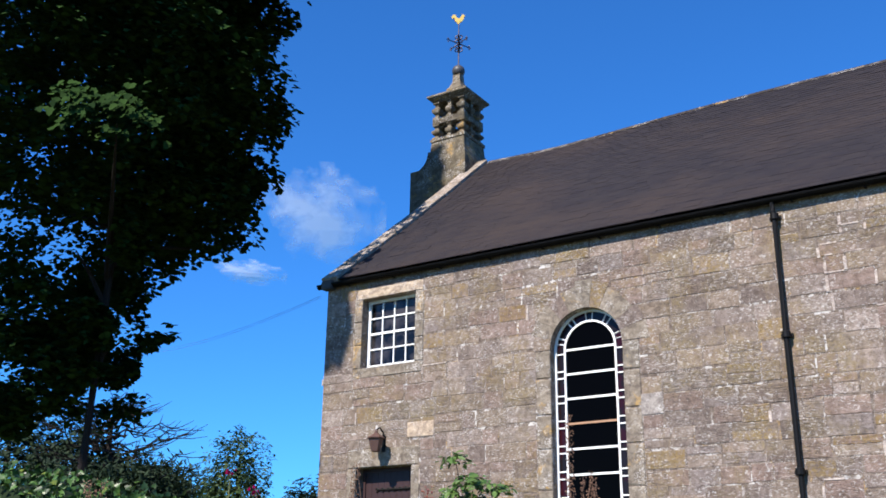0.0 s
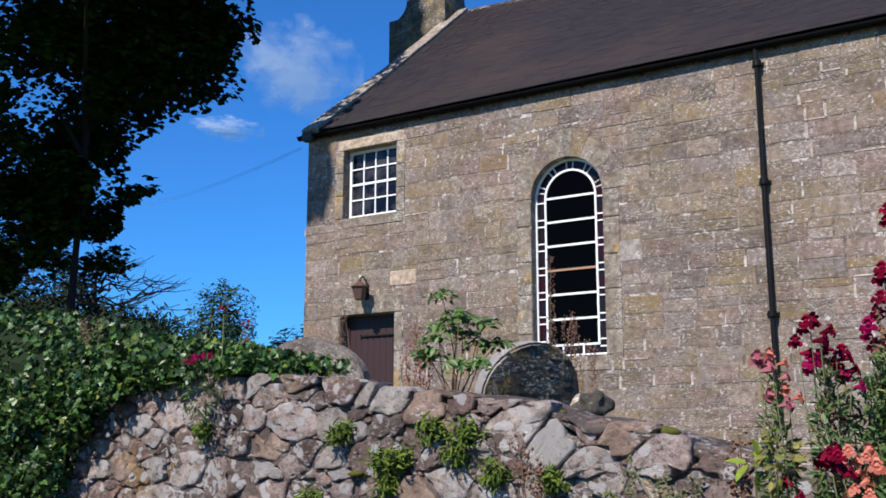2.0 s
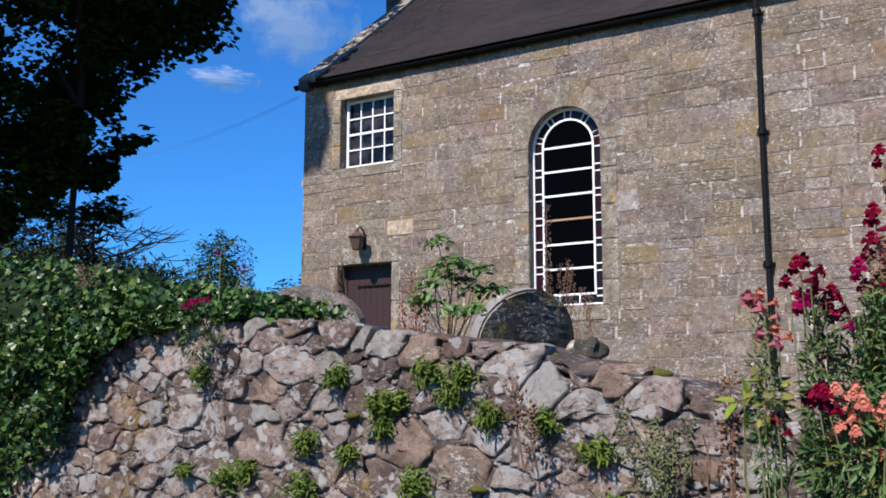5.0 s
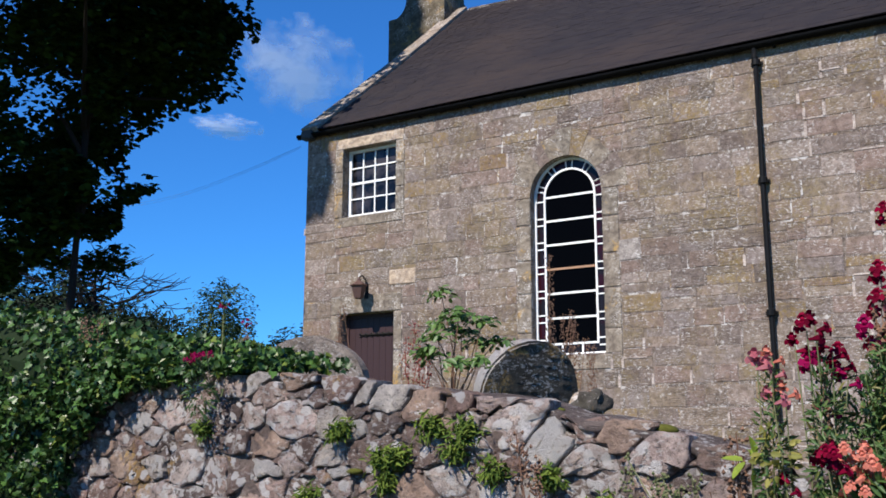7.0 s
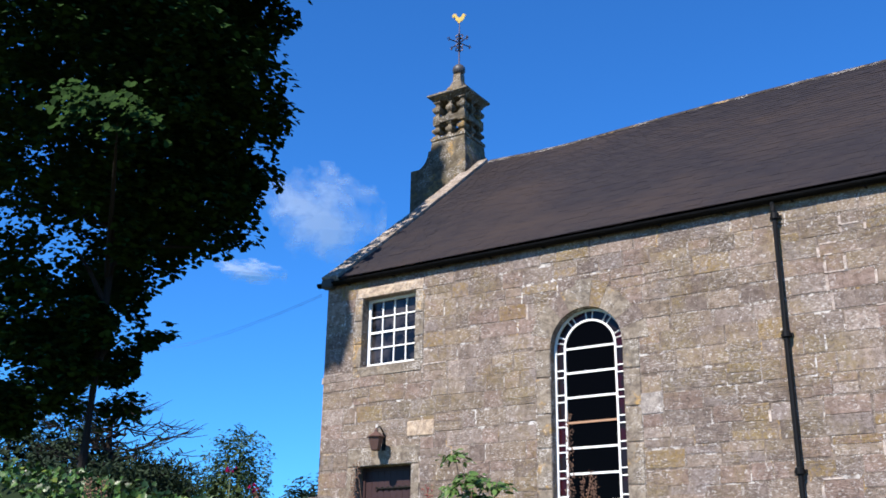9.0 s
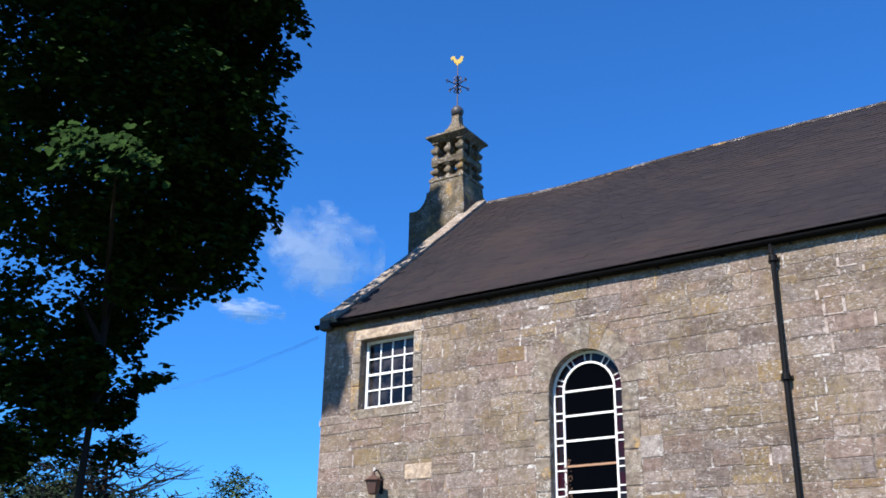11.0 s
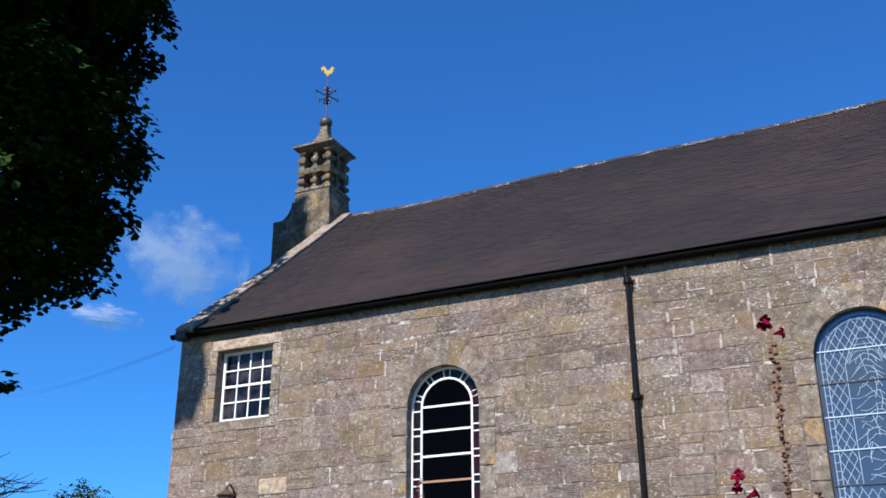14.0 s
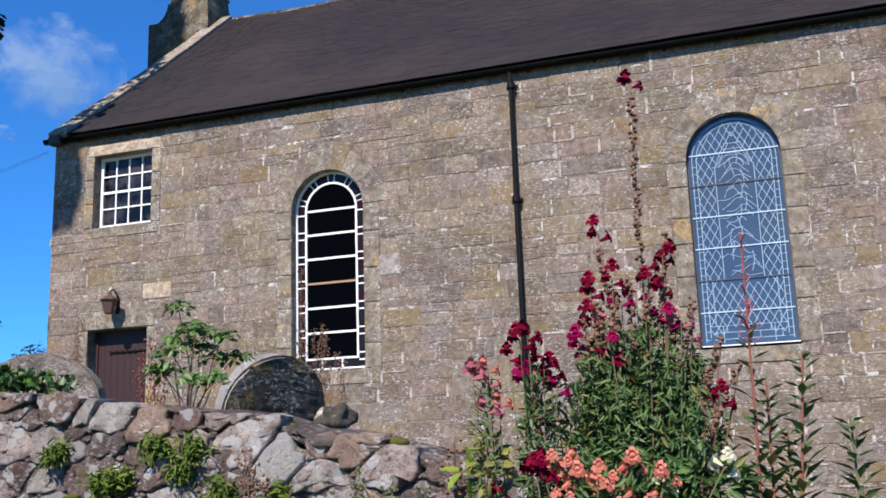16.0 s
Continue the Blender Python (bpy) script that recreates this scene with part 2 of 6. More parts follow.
M_SHEET = m.color(m.mix(m.noise(3, 3), (0.045, 0.075, 0.115), (0.075, 0.11, 0.155))).bump(m.noise(1.4, 2), 0.12, 0.03).mat

# near-black colour in place of shade inside the church and behind the door
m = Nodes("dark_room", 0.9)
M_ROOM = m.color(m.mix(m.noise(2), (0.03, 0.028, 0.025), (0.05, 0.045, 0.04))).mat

m = Nodes("churchyard_grass", 0.9, 0, 0.2)
c = m.mix(m.noise(3, 6, 0.7), (0.05, 0.075, 0.02), (0.12, 0.12, 0.05))
M_GROUND = m.color(m.mix(m.ramp(m.noise(0.7, 4), [(0.5, 0.0), (0.65, 0.6)]), c, (0.13, 0.10, 0.06))).bump(m.noise(40, 5, 0.8), 0.9, 0.03).mat
m = Nodes("garden_soil", 0.95, 0, 0.1)
M_SOIL = m.color(m.mix(m.noise(12, 6, 0.7), (0.035, 0.026, 0.02), (0.085, 0.065, 0.05))).bump(m.noise(30, 6, 0.8), 1.0, 0.03).mat


def leafy(name, dark, light, rough=0.55, spec=0.4, through_light=0.0, yellow=None, skew=1.0):
    k = Nodes(name, rough, 0, spec)
    col = k.mix(k.math("POWER", k.random(), skew), dark, light)
    if yellow:
        col = k.mix(k.ramp(k.math("FRACT", k.math("MULTIPLY", k.random(), 17.3)), [(0.90, 0.0), (0.93, 0.8)]), col, yellow)
    col = k.mix(k.ramp(k.noise(60, 3), [(0.35, 0.35), (0.6, 0.0)]), col, tuple(v * 0.5 for v in dark))
    k.color(col)
    if through_light:
        tr = k.node("ShaderNodeBsdfTranslucent", Color=col)
        mixer = k.node("ShaderNodeMixShader")
        mixer.inputs[0].default_value = through_light
        out = k.t.nodes["Material Output"]
        k.t.links.new(k.b.outputs[0], mixer.inputs[1])
        k.t.links.new(tr.outputs[0], mixer.inputs[2])
        k.t.links.new(mixer.outputs[0], out.inputs[0])
    return k.mat


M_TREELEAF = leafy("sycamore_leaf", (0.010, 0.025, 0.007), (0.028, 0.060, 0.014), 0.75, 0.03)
M_IVY = leafy("ivy_leaf", (0.008, 0.026, 0.006), (0.085, 0.172, 0.036), 0.38, 0.32, 0.08, (0.15, 0.19, 0.03), 1.6)
M_SHRUBLEAF = leafy("elder_leaf", (0.05, 0.115, 0.026), (0.12, 0.20, 0.048), 0.45, 0.4, 0.25)
M_HERB = leafy("snapdragon_leaf", (0.025, 0.065, 0.016), (0.11, 0.185, 0.052), 0.5, 0.35, 0.2, (0.20, 0.17, 0.045))
M_DRYSTEM = leafy("dry_stem", (0.14, 0.075, 0.05), (0.24, 0.14, 0.09), 0.8, 0.2)
M_STEM = leafy("green_stem", (0.10, 0.13, 0.05), (0.17, 0.17, 0.08), 0.7, 0.2)
M_REDSTEM = leafy("red_stem", (0.20, 0.05, 0.05), (0.26, 0.09, 0.06), 0.7, 0.2)
M_CRIMSON = leafy("crimson_petal", (0.10, 0.001, 0.014), (0.24, 0.003, 0.030), 0.7, 0.06, 0.2)
M_MAGENTA = leafy("magenta_petal", (0.20, 0.002, 0.045), (0.34, 0.008, 0.085), 0.7, 0.06, 0.2)
M_ORANGE = leafy("salmon_petal", (0.52, 0.145, 0.10), (0.62, 0.235, 0.17), 0.7, 0.1, 0.2)
M_PINK = leafy("pale_pink_petal", (0.42, 0.10, 0.13), (0.52, 0.20, 0.22), 0.6, 0.2, 0.3)
M_CREAM = leafy("cream_petal", (0.72, 0.66, 0.40), (0.80, 0.76, 0.60), 0.6, 0.2, 0.3)
M_BARK = plain("dark_bark", (0.022, 0.018, 0.016), 0.9, 0, 0.1, 0.4, 20, 0.02)
M_CONIFER = leafy("conifer_needles", (0.008, 0.02, 0.010), (0.02, 0.038, 0.015), 0.7, 0.2)
M_FARLEAF = leafy("far_tree_leaf", (0.02, 0.045, 0.014), (0.06, 0.095, 0.025), 0.6, 0.3, 0.15)
M_MOSS = leafy("moss_fern", (0.055, 0.10, 0.016), (0.15, 0.20, 0.03), 0.8, 0.2, 0.1)


# ---- mesh helpers ----
def link(name, mesh, parent=None, label=""):
    ob = new(name, mesh)
    ob.parent = parent
    if label:
        ob["label"] = label
    return ob


def part(name, bm, material, parent=None, label=""):
    mesh = bpy.data.meshes.new(name)
    bm.normal_update()
    bm.to_mesh(mesh)
    bm.free()
    for mm in material if isinstance(material, (list, tuple)) else [material]:
        mesh.materials.append(mm)
    return link(name, mesh, parent, label)


def soup(name, verts, faces, material, parent=None, label="", smooth=False):
    mesh = bpy.data.meshes.new(name)
    mesh.from_pydata([tuple(v) for v in verts], [], faces)
    mesh.materials.append(material)
    if smooth:
        mesh.shade_smooth()
    return link(name, mesh, parent, label)


def thing(name, label, category, at=(0, 0, 0), group="", kind=""):
    ob = new(name)
    ob.location = at
    return tagged(ob, label, category, group, kind)


def box(bm, x0, x1, y0, y1, z0, z1, bev=0.0):
    g = bmesh.ops.create_cube(bm, size=1.0, matrix=Matrix.Translation(((x0 + x1) / 2, (y0 + y1) / 2, (z0 + z1) / 2)) @ Matrix.Diagonal((x1 - x0, y1 - y0, z1 - z0, 1)))
    if bev:
        es = list({e for v in g["verts"] for e in v.link_edges})
        bmesh.ops.bevel(bm, geom=es, offset=bev, segments=2, affect="EDGES")
    return bm


def boxes(*rows, bev=0.0):
    bm = bmesh.new()
    for r in rows:
        box(bm, *r, bev=bev)
    return bm


def prism(bm, outline, y0, y1):
    """A closed outline of (x, z), pushed from y0 to y1."""
    a = [bm.verts.new((x, y0, z)) for x, z in outline]
    b = [bm.verts.new((x, y1, z)) for x, z in outline]
    n = len(outline)
    bm.faces.new(a)
    bm.faces.new(b[::-1])
    for i in range(n):
        bm.faces.new((a[i], b[i], b[(i + 1) % n], a[(i + 1) % n]))
    return bm


def lathe(bm, profile, seg=12, at=(0, 0, 0), square=False):
    """Turned about z from (radius, z) pairs; square gives a four-sided section."""
    seg = 4 if square else seg
    rings = []
    for r, z in profile:
        k = r * (math.sqrt(2) if square else 1)
        rings.append([bm.verts.new((at[0] + k * math.cos(2 * math.pi * (i + 0.5) / seg), at[1] + k * math.sin(2 * math.pi * (i + 0.5) / seg), at[2] + z)) for i in range(seg)])
    for p, q in zip(rings, rings[1:]):
        for i in range(seg):
            bm.faces.new((p[i], p[(i + 1) % seg], q[(i + 1) % seg], q[i]))
    bm.faces.new(rings[0][::-1])
    bm.faces.new(rings[-1])
    return bm


def tube(bm, points, radius, seg=6):
    """A tapering tube through points; radius a number or one per point."""
    rad = radius if isinstance(radius, (list, tuple)) else [radius] * len(points)
    pts = [Vector(p) for p in points]
    rings = []
    for i, p in enumerate(pts):
        d = (pts[min(i + 1, len(pts) - 1)] - pts[max(i - 1, 0)]).normalized()
        q = d.to_track_quat("Z", "Y")
        rings.append([bm.verts.new(p + q @ Vector((rad[i] * math.cos(2 * math.pi * k / seg), rad[i] * math.sin(2 * math.pi * k / seg), 0))) for k in range(seg)])
    for p, q in zip(rings, rings[1:]):
        for i in range(seg):
            bm.faces.new((p[i], p[(i + 1) % seg], q[(i + 1) % seg], q[i]))
    bm.faces.new(rings[0][::-1])
    bm.faces.new(rings[-1])
    return bm


# ---- ground ----
YARD, WALL_Y = 1.85, -10.6       # churchyard level and the face of the garden wall
WALL_TOP = [(-2, 2.0), (5, 2.02), (6.66, 2.0), (7.5, 1.94), (8.44, 1.87), (8.9, 1.86), (9.3, 1.79), (9.72, 1.74), (9.9, 1.72), (10.1, 1.66), (10.32, 1.63), (10.54, 1.57), (10.68, 1.53), (10.8, 1.49), (11.3, 1.28), (12, 1.0), (16, 0.9)]


def wall_top(x):
    for (xa, za), (xb, zb) in zip(WALL_TOP, WALL_TOP[1:]):
        if x <= xb:
            return za + (zb - za) * max(0, x - xa) / (xb - xa)
    return WALL_TOP[-1][1]


def ground_z(x, y):
    """One sheet: the garden, a bed in front of the wall, and the higher churchyard behind."""
    if y < -10.45:
        bed = max(0, min(1, (x - 10.6) / 0.5)) * max(0, min(1, (y + 12.3) / 0.5))
        return 0.03 * noise.noise(Vector((x, y, 0))) + 1.12 * bed
    church_side = YARD - 0.11 * max(0, min(9, x - 2))
    k = max(0, min(1, (y + 10.3) / 9))
    return (wall_top(x) - 0.07) * (1 - k) + church_side * k


xs = [-1500, -400, -120, -50] + [-30 + i * 1.0 for i in range(36)] + [6 + i * 0.4 for i in range(25)] + [17 + i * 2 for i in range(8)] + [50, 120, 400, 1500]
ys = [-1500, -300, -80, -40, -25, -18, -15] + [-14 + 0.25 * i for i in range(14)] + [-10.46, -10.44] + [-10.0 + i * 0.8 for i in range(14)] + [2, 5, 10, 16, 30, 80, 300, 1500]
bm = bmesh.new()
sheet = [[bm.verts.new((x, y, ground_z(x, y))) for y in ys] for x in xs]
for i in range(len(xs) - 1):
    for j in range(len(ys) - 1):
        f = bm.faces.new((sheet[i][j], sheet[i + 1][j], sheet[i + 1][j + 1], sheet[i][j + 1]))
        f.material_index = 1 if -20 < ys[j] < -10.3 else 0
tagged(part("ground", bm, [M_GROUND, M_SOIL]), "rough churchyard grass above a dark garden bed", "ground", kind="structure")

# ---- church ----
L, TOP = 19.0, 7.25
RIDGE_Y, RIDGE_Z = 5.38, 11.83
W1 = (0.83, 1.98, 5.62, 6.89)
DOOR = (0.82, 1.97, YARD, 3.88)
A1 = (4.58, 5.80, 2.98, 5.50)    # arched windows: x0, x1, sill, springing
A2 = (10.68, 11.94, 2.94, 5.53)
church = thing("church", "old stone church with slate roof, bellcote and arched windows", "church")

bm = bmesh.new()
def column(x0, x1, holes=()):
    z = 0.5
    for h0, h1 in holes:
        box(bm, x0, x1, 0, 0.6, z, h0)
        z = h1
    box(bm, x0, x1, 0, 0.6, z, TOP)
def arch_column(a):
    x0, x1, sill, spring = a
    box(bm, x0, x1, 0, 0.6, 0.5, sill)
    r, cx, n = (x1 - x0) / 2, (x0 + x1) / 2, 24
    pts = [(cx - r * math.cos(math.pi * i / n), spring + r * math.sin(math.pi * i / n)) for i in range(n + 1)]
    for (xa, za), (xb, zb) in zip(pts, pts[1:]):
        prism(bm, [(xa, za), (xb, zb), (xb, TOP), (xa, TOP)], 0, 0.6)
column(0, 0.82)
column(0.82, 1.98, [(DOOR[2], DOOR[3]), (W1[2], W1[3])])
column(1.98, A1[0])
arch_column(A1)
column(A1[1], A2[0])
arch_column(A2)
column(A2[1], L)
bmesh.ops.remove_doubles(bm, verts=bm.verts, dist=1e-4)
bmesh.ops.recalc_face_normals(bm, faces=bm.faces)
wall_front = part("wall", bm, M_MORTAR, church, "long wall of coursed weathered sandstone")
# gables and back wall
for x0 in (0.0, L - 0.6):
    bm = bmesh.new()
    a = [(0.6, 1.2), (2 * RIDGE_Y, 1.2), (2 * RIDGE_Y, TOP), (RIDGE_Y, RIDGE_Z - 0.12), (0.0, TOP), (0.6, TOP - 0.02)]
    va = [bm.verts.new((x0, y, z)) for y, z in a]
    vb = [bm.verts.new((x0 + 0.6, y, z)) for y, z in a]
    bm.faces.new(va)
    bm.faces.new(vb[::-1])
    for i in range(len(a)):
        bm.faces.new((va[i], vb[i], vb[(i + 1) % len(a)], va[(i + 1) % len(a)]))
    bmesh.ops.recalc_face_normals(bm, faces=bm.faces)
    part("gable_wall", bm, M_BLOCK, church)
part("back_wall", boxes((0.6, L - 0.6, 2 * RIDGE_Y - 0.6, 2 * RIDGE_Y, 1.2, TOP)), M_BLOCK, church)
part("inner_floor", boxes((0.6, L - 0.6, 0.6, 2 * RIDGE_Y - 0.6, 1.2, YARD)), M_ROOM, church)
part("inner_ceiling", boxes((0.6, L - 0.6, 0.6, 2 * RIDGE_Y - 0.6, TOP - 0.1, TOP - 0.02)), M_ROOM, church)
# unseen dark sheet added behind the windows
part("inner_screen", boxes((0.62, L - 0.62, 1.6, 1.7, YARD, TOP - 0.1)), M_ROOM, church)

# roof: two leaves, a little uneven along the ridge
def roof_point(x, s, lift=0.0):
    """s: 0 at the eaves, 1 at the ridge, on the slope over the long wall."""
    sag = -0.05 * math.sin(math.pi * s) - 0.02 * math.sin(x * 0.8) * s
    rz = RIDGE_Z - 0.06 * max(0, min(1, x / 2)) + 0.018 * max(0, x - 2)
    z = 7.33 + (rz - 7.33) * s + sag
    y = -0.11 + (RIDGE_Y + 0.11) * s
    return Vector((x, y - 0.63 * lift, z + 0.77 * lift))
bm = bmesh.new()
nx, ns = 24, 8
grid = [[bm.verts.new(roof_point(-0.02 + (L + 0.02) * i / nx, j / ns)) for j in range(ns + 1)] for i in range(nx + 1)]
for i in range(nx):
    for j in range(ns):
        bm.faces.new((grid[i][j], grid[i + 1][j], grid[i + 1][j + 1], grid[i][j + 1]))
back = [[bm.verts.new((-0.02 + (L + 0.02) * i / nx, 2 * RIDGE_Y + 0.25, 7.16)) for i in range(nx + 1)]]
for i in range(nx):
    bm.faces.new((grid[i][ns], grid[i + 1][ns], back[0][i + 1], back[0][i]))
bmesh.ops.recalc_face_normals(bm, faces=bm.faces)
roof = part("roof", bm, M_SLATE, church, "dark purple-grey slate roof")
for i in range(30):
    x0, x1 = 0.34 + i * 0.62, 0.34 + (i + 1) * 0.62 - 0.012
    p0, p1 = roof_point(x0, 1), roof_point(x1, 1)
    bm = bmesh.new()
    vs = [[bm.verts.new((p.x, p.y + dy, p.z + dz)) for dy, dz in ((-0.15, -0.105), (-0.03, 0.012), (0.03, 0.012), (0.15, -0.105))] for p in (p0, p1)]
    for k in range(3):
        bm.faces.new((vs[0][k], vs[1][k], vs[1][k + 1], vs[0][k + 1]))
    bm.faces.new(vs[0])
    bm.faces.new(vs[1][::-1])
    part("ridge_stone", bm, M_RIDGE, roof)

# skew coping up the gable edge
n = 9
for i in range(n):
    bm = bmesh.new()
    s0, s1 = i / n, (i + 1) / n - 0.004
    c0, c1 = [roof_point(0, s, -0.05) for s in (s0, s1)], [roof_point(0, s, 0.07 + 0.006 * (i % 2)) for s in (s0, s1)]
    ring = [[bm.verts.new((x, p.y, p.z)) for p in (c0[0], c0[1], c1[1], c1[0])] for x in (-0.07, 0.30)]
    bm.faces.new(ring[0])
    bm.faces.new(ring[1][::-1])
    for k in range(4):
        bm.faces.new((ring[0][k], ring[1][k], ring[1][(k + 1) % 4], ring[0][(k + 1) % 4]))
    bmesh.ops.recalc_face_normals(bm, faces=bm.faces)
    bmesh.ops.bevel(bm, geom=list(bm.edges), offset=0.012, segments=1, affect="EDGES")
    part("coping_stone", bm, M_COPING, church)
part("lead_flashing", boxes((-0.05, 0.2, -0.17, 0.0, 7.17, 7.34), bev=0.02), M_LEAD, church)

# gutter with brackets, and the rainwater pipe
bm = bmesh.new()
rows = []
for x in (-0.16, L):
    rows.append([bm.verts.new((x, -0.088 + 0.07 * math.cos(a), 7.275 + 0.075 * math.sin(a))) for a in [math.pi + math.pi * k / 8 for k in range(9)]])
for k in range(8):
    bm.faces.new((rows[0][k], rows[1][k], rows[1][k + 1], rows[0][k + 1]))
bmesh.ops.solidify(bm, geom=list(bm.faces), thickness=0.008)
gutter = part("gutter", bm, M_IRON, church, "black half-round gutter")
for k in range(18):
    x = 0.5 + k * 1.0
    part("bracket", boxes((x, x + 0.03, -0.10, 0.02, 7.19, 7.205)), M_IRON, gutter)
bm = bmesh.new()
tube(bm, [(8.24, -0.09, 7.21), (8.24, -0.09, 7.08), (8.25, -0.08, 6.95), (8.25, -0.08, 5.3), (8.26, -0.08, 3.2), (8.27, -0.08, 1.9)], 0.037, 10)
pipe = part("downpipe", bm, M_IRON, church, "black cast-iron rainwater pipe")
for z in (7.0, 5.26, 3.4):
    bm = bmesh.new()
    lathe(bm, [(0.05, -0.05), (0.062, -0.045), (0.062, 0.035), (0.05, 0.045)], 12, (8.257, -0.08, z))
    box(bm, 8.17, 8.34, -0.03, 0.0, z - 0.03, z + 0.02)
    part("collar", bm, M_IRON, pipe)

# ---- bellcote ----
cx, cy = -0.49, 5.24
bell = part("bellcote", boxes((-1.48, 0.08, 4.66, 5.9, 1.2, 11.66)), M_BELFRY, church, "square openwork stone bellcote on a tall base")
bm = bmesh.new()
lathe(bm, [(0.555, 11.6), (0.55, 11.85), (0.53, 11.86), (0.50, 12.12), (0.485, 12.13), (0.465, 12.38), (0.49, 12.39), (0.49, 12.46), (0.455, 12.48)], square=True, at=(cx, cy, 0))
part("plinth", bm, M_BELFRY, bell)
bm = bmesh.new()
prism(bm, [(-1.50, 11.62)] + [(-1.50 + 0.48 * math.sin(q), 11.64 + 0.48 * (1 - math.cos(q))) for q in [math.pi / 2 * k / 8 for k in range(9)]] + [(-0.98, 12.12), (-0.98, 11.62)], 4.72, 5.78)
bmesh.ops.recalc_face_normals(bm, faces=bm.faces)
part("swept_shoulder", bm, M_BELFRY, bell)
bal = [(0.10, 0), (0.10, 0.11), (0.055, 0.19), (0.052, 0.27), (0.105, 0.38), (0.12, 0.46), (0.12, 0.58), (0.075, 0.67), (0.052, 0.75), (0.058, 0.84), (0.10, 0.91), (0.10, 1.0)]
for low, high in ((12.47, 12.86), (13.01, 13.48)):
    for i in (-1, 0, 1):
        for j in (-1, 0, 1):
            if i or j:
                bm = bmesh.new()
                lathe(bm, [(r * (0.92 if i and j else 0.74), z * (high - low)) for r, z in bal], square=True, at=(cx + 0.36 * i, cy + 0.36 * j, low))
                part("baluster", bm, M_BELFRY, bell)
part("middle_rail", boxes((cx - 0.46, cx + 0.46, cy - 0.46, cy - 0.27, 12.85, 13.02), (cx - 0.46, cx + 0.46, cy + 0.27, cy + 0.46, 12.85, 13.02), (cx - 0.46, cx - 0.27, cy - 0.26, cy + 0.26, 12.85, 13.02), (cx + 0.27, cx + 0.46, cy - 0.26, cy + 0.26, 12.85, 13.02), bev=0.015), M_BELFRY, bell)
bm = bmesh.new()
lathe(bm, [(0.44, 13.46), (0.50, 13.52), (0.57, 13.58), (0.57, 13.63), (0.45, 13.67), (0.25, 13.77), (0.235, 13.78), (0.215, 13.90), (0.17, 13.96), (0.11, 14.12), (0.10, 14.32)], square=True, at=(cx, cy, 0))
part("cap", bm, M_BELFRY, bell)
bm = bmesh.new()
bmesh.ops.create_uvsphere(bm, u_segments=20, v_segments=12, radius=0.165, matrix=Matrix.Translation((cx, cy, 14.45)))
for f in bm.faces:
    f.smooth = True
part("ball_finial", bm, M_LEAD, bell, "dark lead ball")
vane = part("weathervane", tube(bmesh.new(), [(cx, cy, 14.55), (cx, cy, 15.84)], [0.02, 0.014], 8), M_VANE, church, "wrought-iron weathervane with a gilded cockerel")
for ang in (1.2, 1.2 + math.pi / 2, 1.2 + math.pi, 1.2 + 1.5 * math.pi):
    d = Vector((math.cos(ang), math.sin(ang), 0))
    bm = bmesh.new()
    c0 = Vector((cx, cy, 15.25))
    tube(bm, [c0, c0 + d * 0.30], 0.015, 6)
    e = c0 + d * 0.33
    tube(bm, [e + Vector((0, 0, -0.05)), e + d * 0.04, e + Vector((0, 0, 0.05)), e - d * 0.03, e + Vector((0, 0, -0.05))], 0.017, 6)
    part("direction_arm", bm, M_VANE, vane)
bm = bmesh.new()
for z in (15.06, 15.18, 15.32, 15.44):
    for k in range(4):
        a = k * math.pi / 2 + 0.35
        c0 = Vector((cx + 0.05 * math.cos(a), cy + 0.05 * math.sin(a), z))
        u = Vector((math.cos(a), math.sin(a), 0))
        tube(bm, [c0 + 0.045 * (u * math.cos(q) + Vector((0, 0, 1)) * math.sin(q)) for q in [2 * math.pi * i / 8 for i in range(9)]], 0.016, 5)
part("scrollwork", bm, M_VANE, vane)
bm = bmesh.new()
cock = [(-0.17, 0.06), (-0.19, 0.13), (-0.14, 0.19), (-0.08, 0.18), (-0.05, 0.11), (0.0, 0.07), (0.05, 0.10), (0.08, 0.17), (0.12, 0.20), (0.15, 0.17), (0.18, 0.14), (0.15, 0.13), (0.14, 0.06), (0.09, -0.01), (0.03, -0.04), (0.02, -0.09), (-0.02, -0.09), (-0.02, -0.04), (-0.09, 0.0), (-0.10, 0.07), (-0.13, 0.10)]
prism(bm, [(x * 0.95, z) for x, z in cock], -0.02, 0.02)
bmesh.ops.triangulate(bm, faces=[f for f in bm.faces if len(f.verts) > 4])
bmesh.ops.recalc_face_normals(bm, faces=bm.faces)
bmesh.ops.transform(bm, matrix=pose(cx - 0.01, cy, 15.91, 0, 0, 30), verts=bm.verts)
part("cockerel", bm, M_GOLD, vane, "gilded cockerel")


# ---- windows and door ----
def arched_outline(x0, x1, z0, spring, inset=0.0, n=16):
    r, c = (x1 - x0) / 2 - inset, (x0 + x1) / 2
    return [(c - r, z0 + inset)] + [(c - r * math.cos(math.pi * i / n), spring + r * math.sin(math.pi * i / n)) for i in range(n + 1)] + [(c + r, z0 + inset)]


